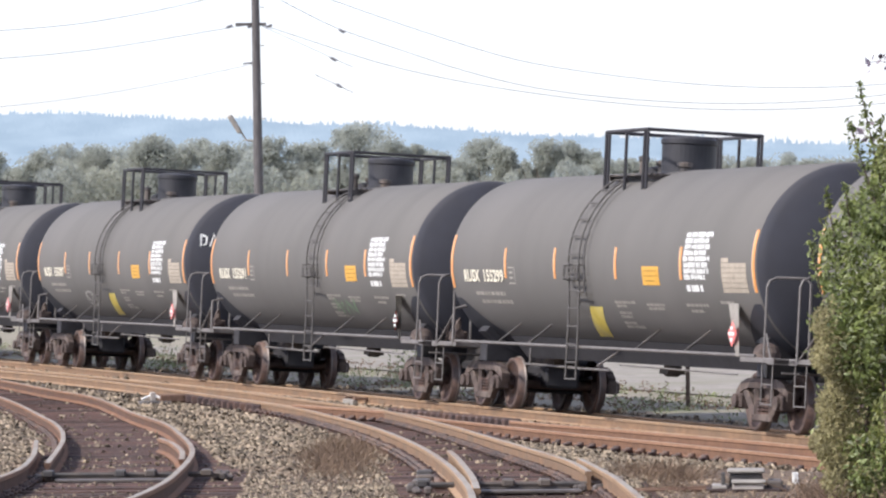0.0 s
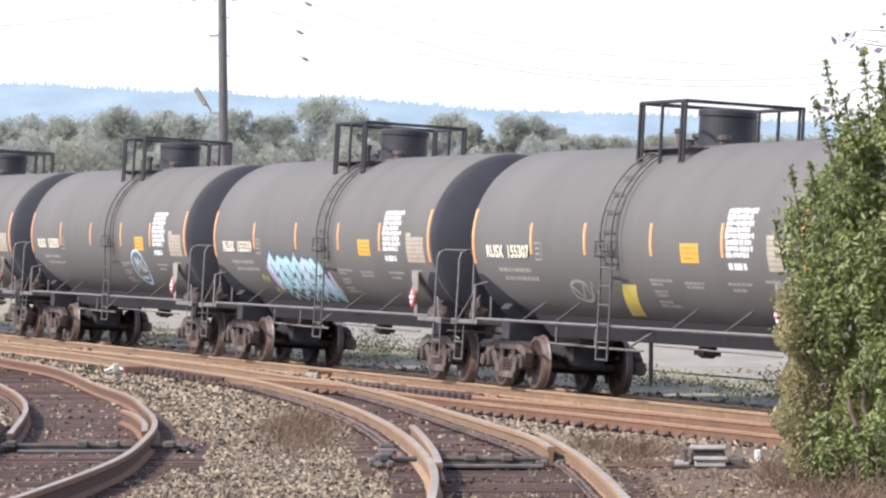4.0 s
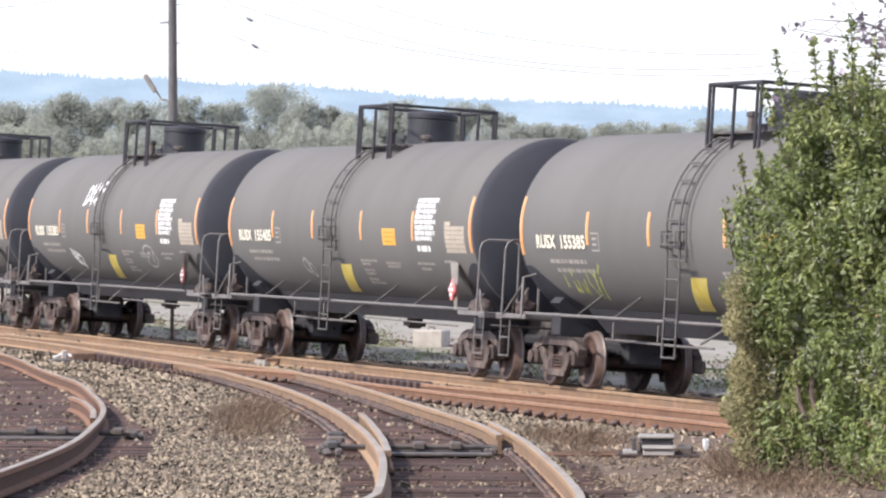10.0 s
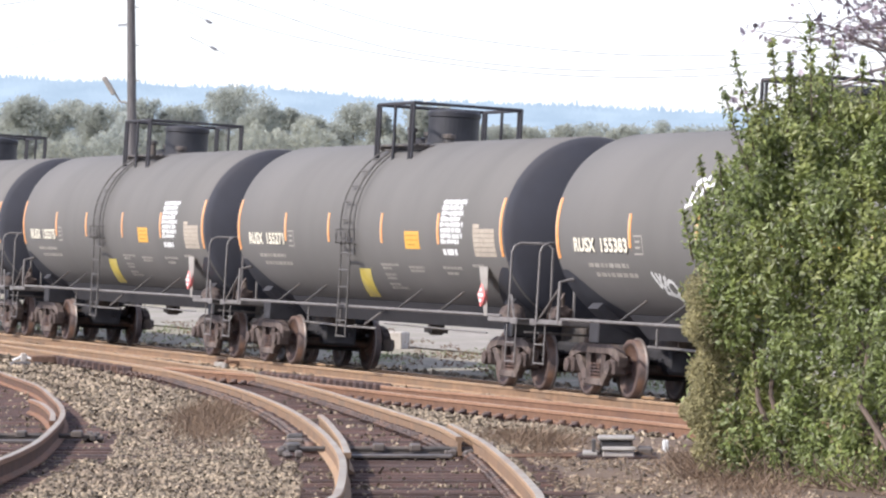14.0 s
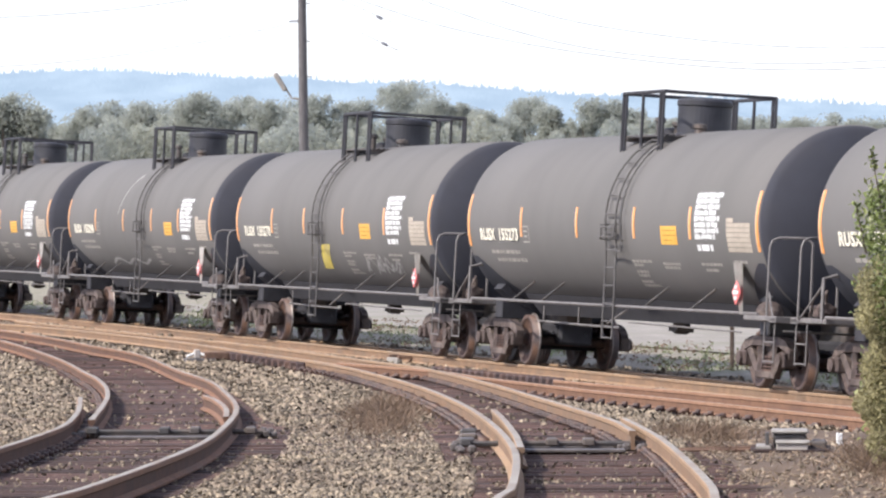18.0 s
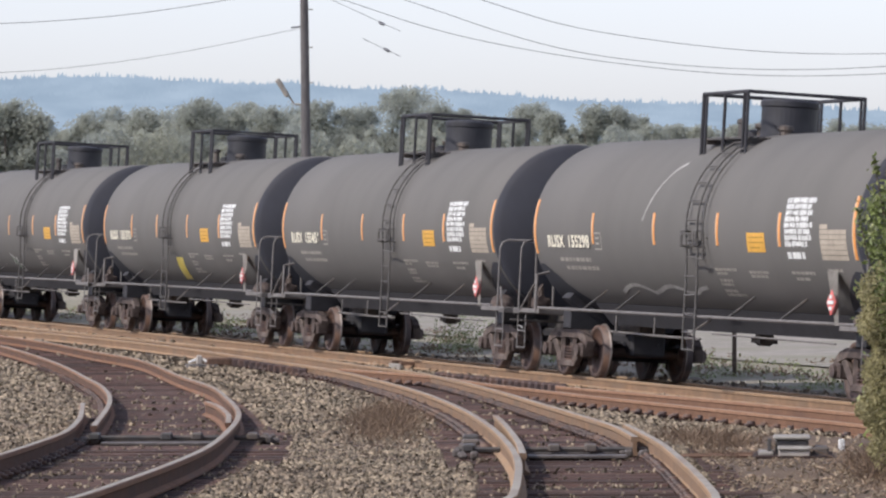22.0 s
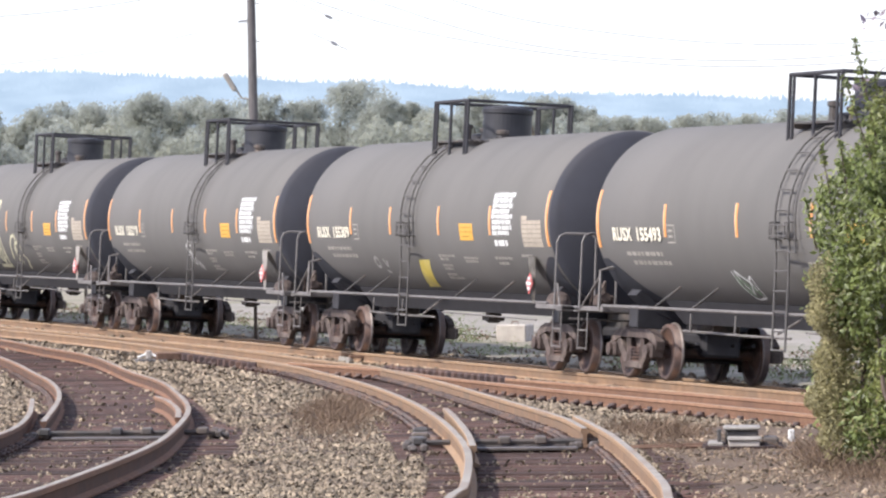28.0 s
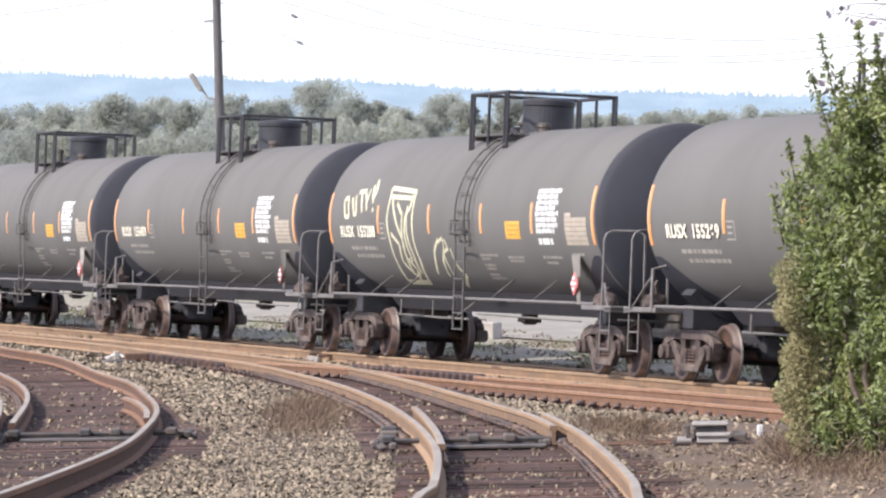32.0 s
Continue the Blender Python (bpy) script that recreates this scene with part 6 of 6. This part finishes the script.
    for i in range(13):   # braces along the points of the turnout
        y = 93.4 + 0.6 * i
        x = float(np.interp(-y, -R1[:, 1], R1[:, 0])) - 0.17
        part("rail_brace", box(bmesh.new(), x - 0.10, x + 0.08, y - 0.13, y + 0.13, -0.20, -0.03, bevel=0.025), M["wheel"], spur_right)
    for i in range(20):
        u = i / 19
        x, y = 0.32 + 2.0 * u, 89.0 - 6.3 * u
        part("spacer_block", box(bmesh.new(), x - 0.11, x + 0.11, y - 0.08, y + 0.08, -0.18, 0.03, bevel=0.04), M["wheel"], siding)


build_fittings()


def rail_anchors(parent, curve, y0, y1, z_of, step=0.53, off=-0.10, big=1.0):
    """Spike heads and anchors standing along one side of a rail's foot."""
    rng = np.random.default_rng(int(y0 + y1))
    s = np.concatenate([[0], np.cumsum(np.hypot(*np.diff(curve, axis=0).T))])
    d = np.gradient(curve, axis=0)
    d /= np.hypot(d[:, 0], d[:, 1])[:, None]
    out = []
    for q in np.arange(0, s[-1], step):
        x, y, dx, dy = (np.interp(q, s, c) for c in (curve[:, 0], curve[:, 1], d[:, 0], d[:, 1]))
        if y0 < y < y1:
            nx, ny = (dy, -dx) if dy * off > 0 else (-dy, dx)
            z = z_of(x, y) - RAIL_H
            for e, hw, hh in ((0.085, 0.032, 0.026), (0.125, 0.026, 0.016)):
                out.append(CUBE * (hw * big, 0.05, hh * big) * rng.uniform(0.8, 1.2, 3) + (x + nx * e * big, y + ny * e * big, z + hh * 0.8 * big + 0.01))
    part("rail_anchor", piece_mesh("rail_anchor", np.array(out), CUBE_F, M["wheel"]), None, parent, "row of rusty spikes and anchors")["kind"] = "stuff"


rail_anchors(siding, SE, 50, 92, flat_z, big=1.5)
rail_anchors(spur_right, R1, 50, 99, spur_z, big=1.6)
rail_anchors(spur_right, R2, 50, 88, spur_z, big=1.3)
rail_anchors(spur_right, R2B, 30, 54, spur_z)
rail_anchors(spur_left, L1A, 55, 100, spur_z)
rail_anchors(spur_left, L1B, 30, 60, spur_z, off=0.1)
rail_anchors(spur_left, L2, 30, 60, spur_z)


# ---- ties and tie plates, last ----
def tie_mesh(length):
    bm = box(bmesh.new(), -length / 2, length / 2, -0.115, 0.115, -0.18, 0.0, bevel=0.012)
    return finish("tie", bm, M["tie"])


TIES = {n: tie_mesh(n) for n in (2.6, 3.9)}


def lay_ties(parent, curve, side, y0, y1, z_of, length=2.6, step=0.53, drop=0.0, rails=(-0.7525, 0.7525)):
    rng = random.Random(len(parent.name) + int(y0))
    d = np.gradient(curve, axis=0)
    d /= np.hypot(d[:, 0], d[:, 1])[:, None]
    s = np.concatenate([[0], np.cumsum(np.hypot(*np.diff(curve, axis=0).T))])
    plates = []
    for q in np.arange(0, s[-1], step):
        x, y = np.interp(q, s, curve[:, 0]), np.interp(q, s, curve[:, 1])
        dx, dy = np.interp(q, s, d[:, 0]), np.interp(q, s, d[:, 1])
        nx, ny = (-dy, dx) if (-dy) * side > 0 else (dy, -dx)
        cx, cy = x + nx * 0.7525, y + ny * 0.7525
        if not y0 < cy < y1:
            continue
        ang = math.degrees(math.atan2(ny, nx))
        z = z_of(cx, cy) - RAIL_H - 0.004 - drop
        long = length == 2.6 and 46.5 < cy < 57.5 and parent in (spur_left, spur_right)
        shift = -0.6 if long else 0.0
        t = new("tie", TIES[3.9 if long else length])
        t.parent = parent
        t.matrix_basis = pose(cx + nx * shift + rng.uniform(-0.06, 0.06), cy + ny * shift, z - rng.uniform(0, 0.012), rng.uniform(-1, 1), 0, ang + rng.uniform(-1.2, 1.2))
        for o in rails:
            for e in (-0.11, 0.11):
                px, py = cx + nx * o, cy + ny * o
                v = CUBE * (0.055, 0.05, 0.026)
                plates.append(v + (px + nx * e, py + ny * e, z + 0.028))
            plates.append(CUBE * (0.17, 0.09, 0.008) + (cx + nx * o, cy + ny * o, z + 0.009))
    if plates:
        part("tie_plates", piece_mesh("tie_plates", np.array(plates), CUBE_F, M["plate"]), None, parent, "rusty tie plates with spikes")["kind"] = "stuff"


lay_ties(spur_left, L2, -1, 30, 118, spur_z, 2.6, rails=())
lay_ties(spur_right, R1, 1, 30, 98, spur_z, 2.6, drop=0.006, rails=())
lay_ties(siding, SE, 1, 62, 88, flat_z, 2.6, drop=0.012, rails=())
MAIN_NEAR = np.array([(line_at(s)[0] + 0.7525 * line_dir(s)[1], line_at(s)[1] - 0.7525 * line_dir(s)[0]) for s in np.arange(-60, 40, 1.0)])
lay_ties(main_track, MAIN_NEAR, 1, 50, 150, flat_z, 2.6, drop=0.03)


def motions():
    times = [i for i in range(33)]
    for k, c in CARS:
        walk(c, [(t, car_pose(travel(t) - L_CAR * k)) for t in times])
    # the wheels roll: one turn shared by all wheelsets of the same place
    wheels = {}
    for k, c in CARS:
        for tr in c.children:
            if tr.name.startswith("truck"):
                for w in tr.children:
                    if w.name.startswith("wheelset"):
                        wheels.setdefault(round(w.location.x, 2), []).append(w)
    for x, group in wheels.items():
        rows = []
        for i in range(0, 32 * FPS + 1, 2):
            t = i / FPS
            rows.append((t, Matrix.Translation((x, 0, 0.457)) @ Matrix.Rotation((travel(t) / 0.457) % (2 * math.pi), 4, "Y")))
        walk(group[0], rows)
        act = group[0].animation_data
        for w in group[1:]:
            w.rotation_mode = "QUATERNION"
            w.animation_data_create()
            w.animation_data.action = act.action
            w.animation_data.action_slot = act.action_slot


motions()
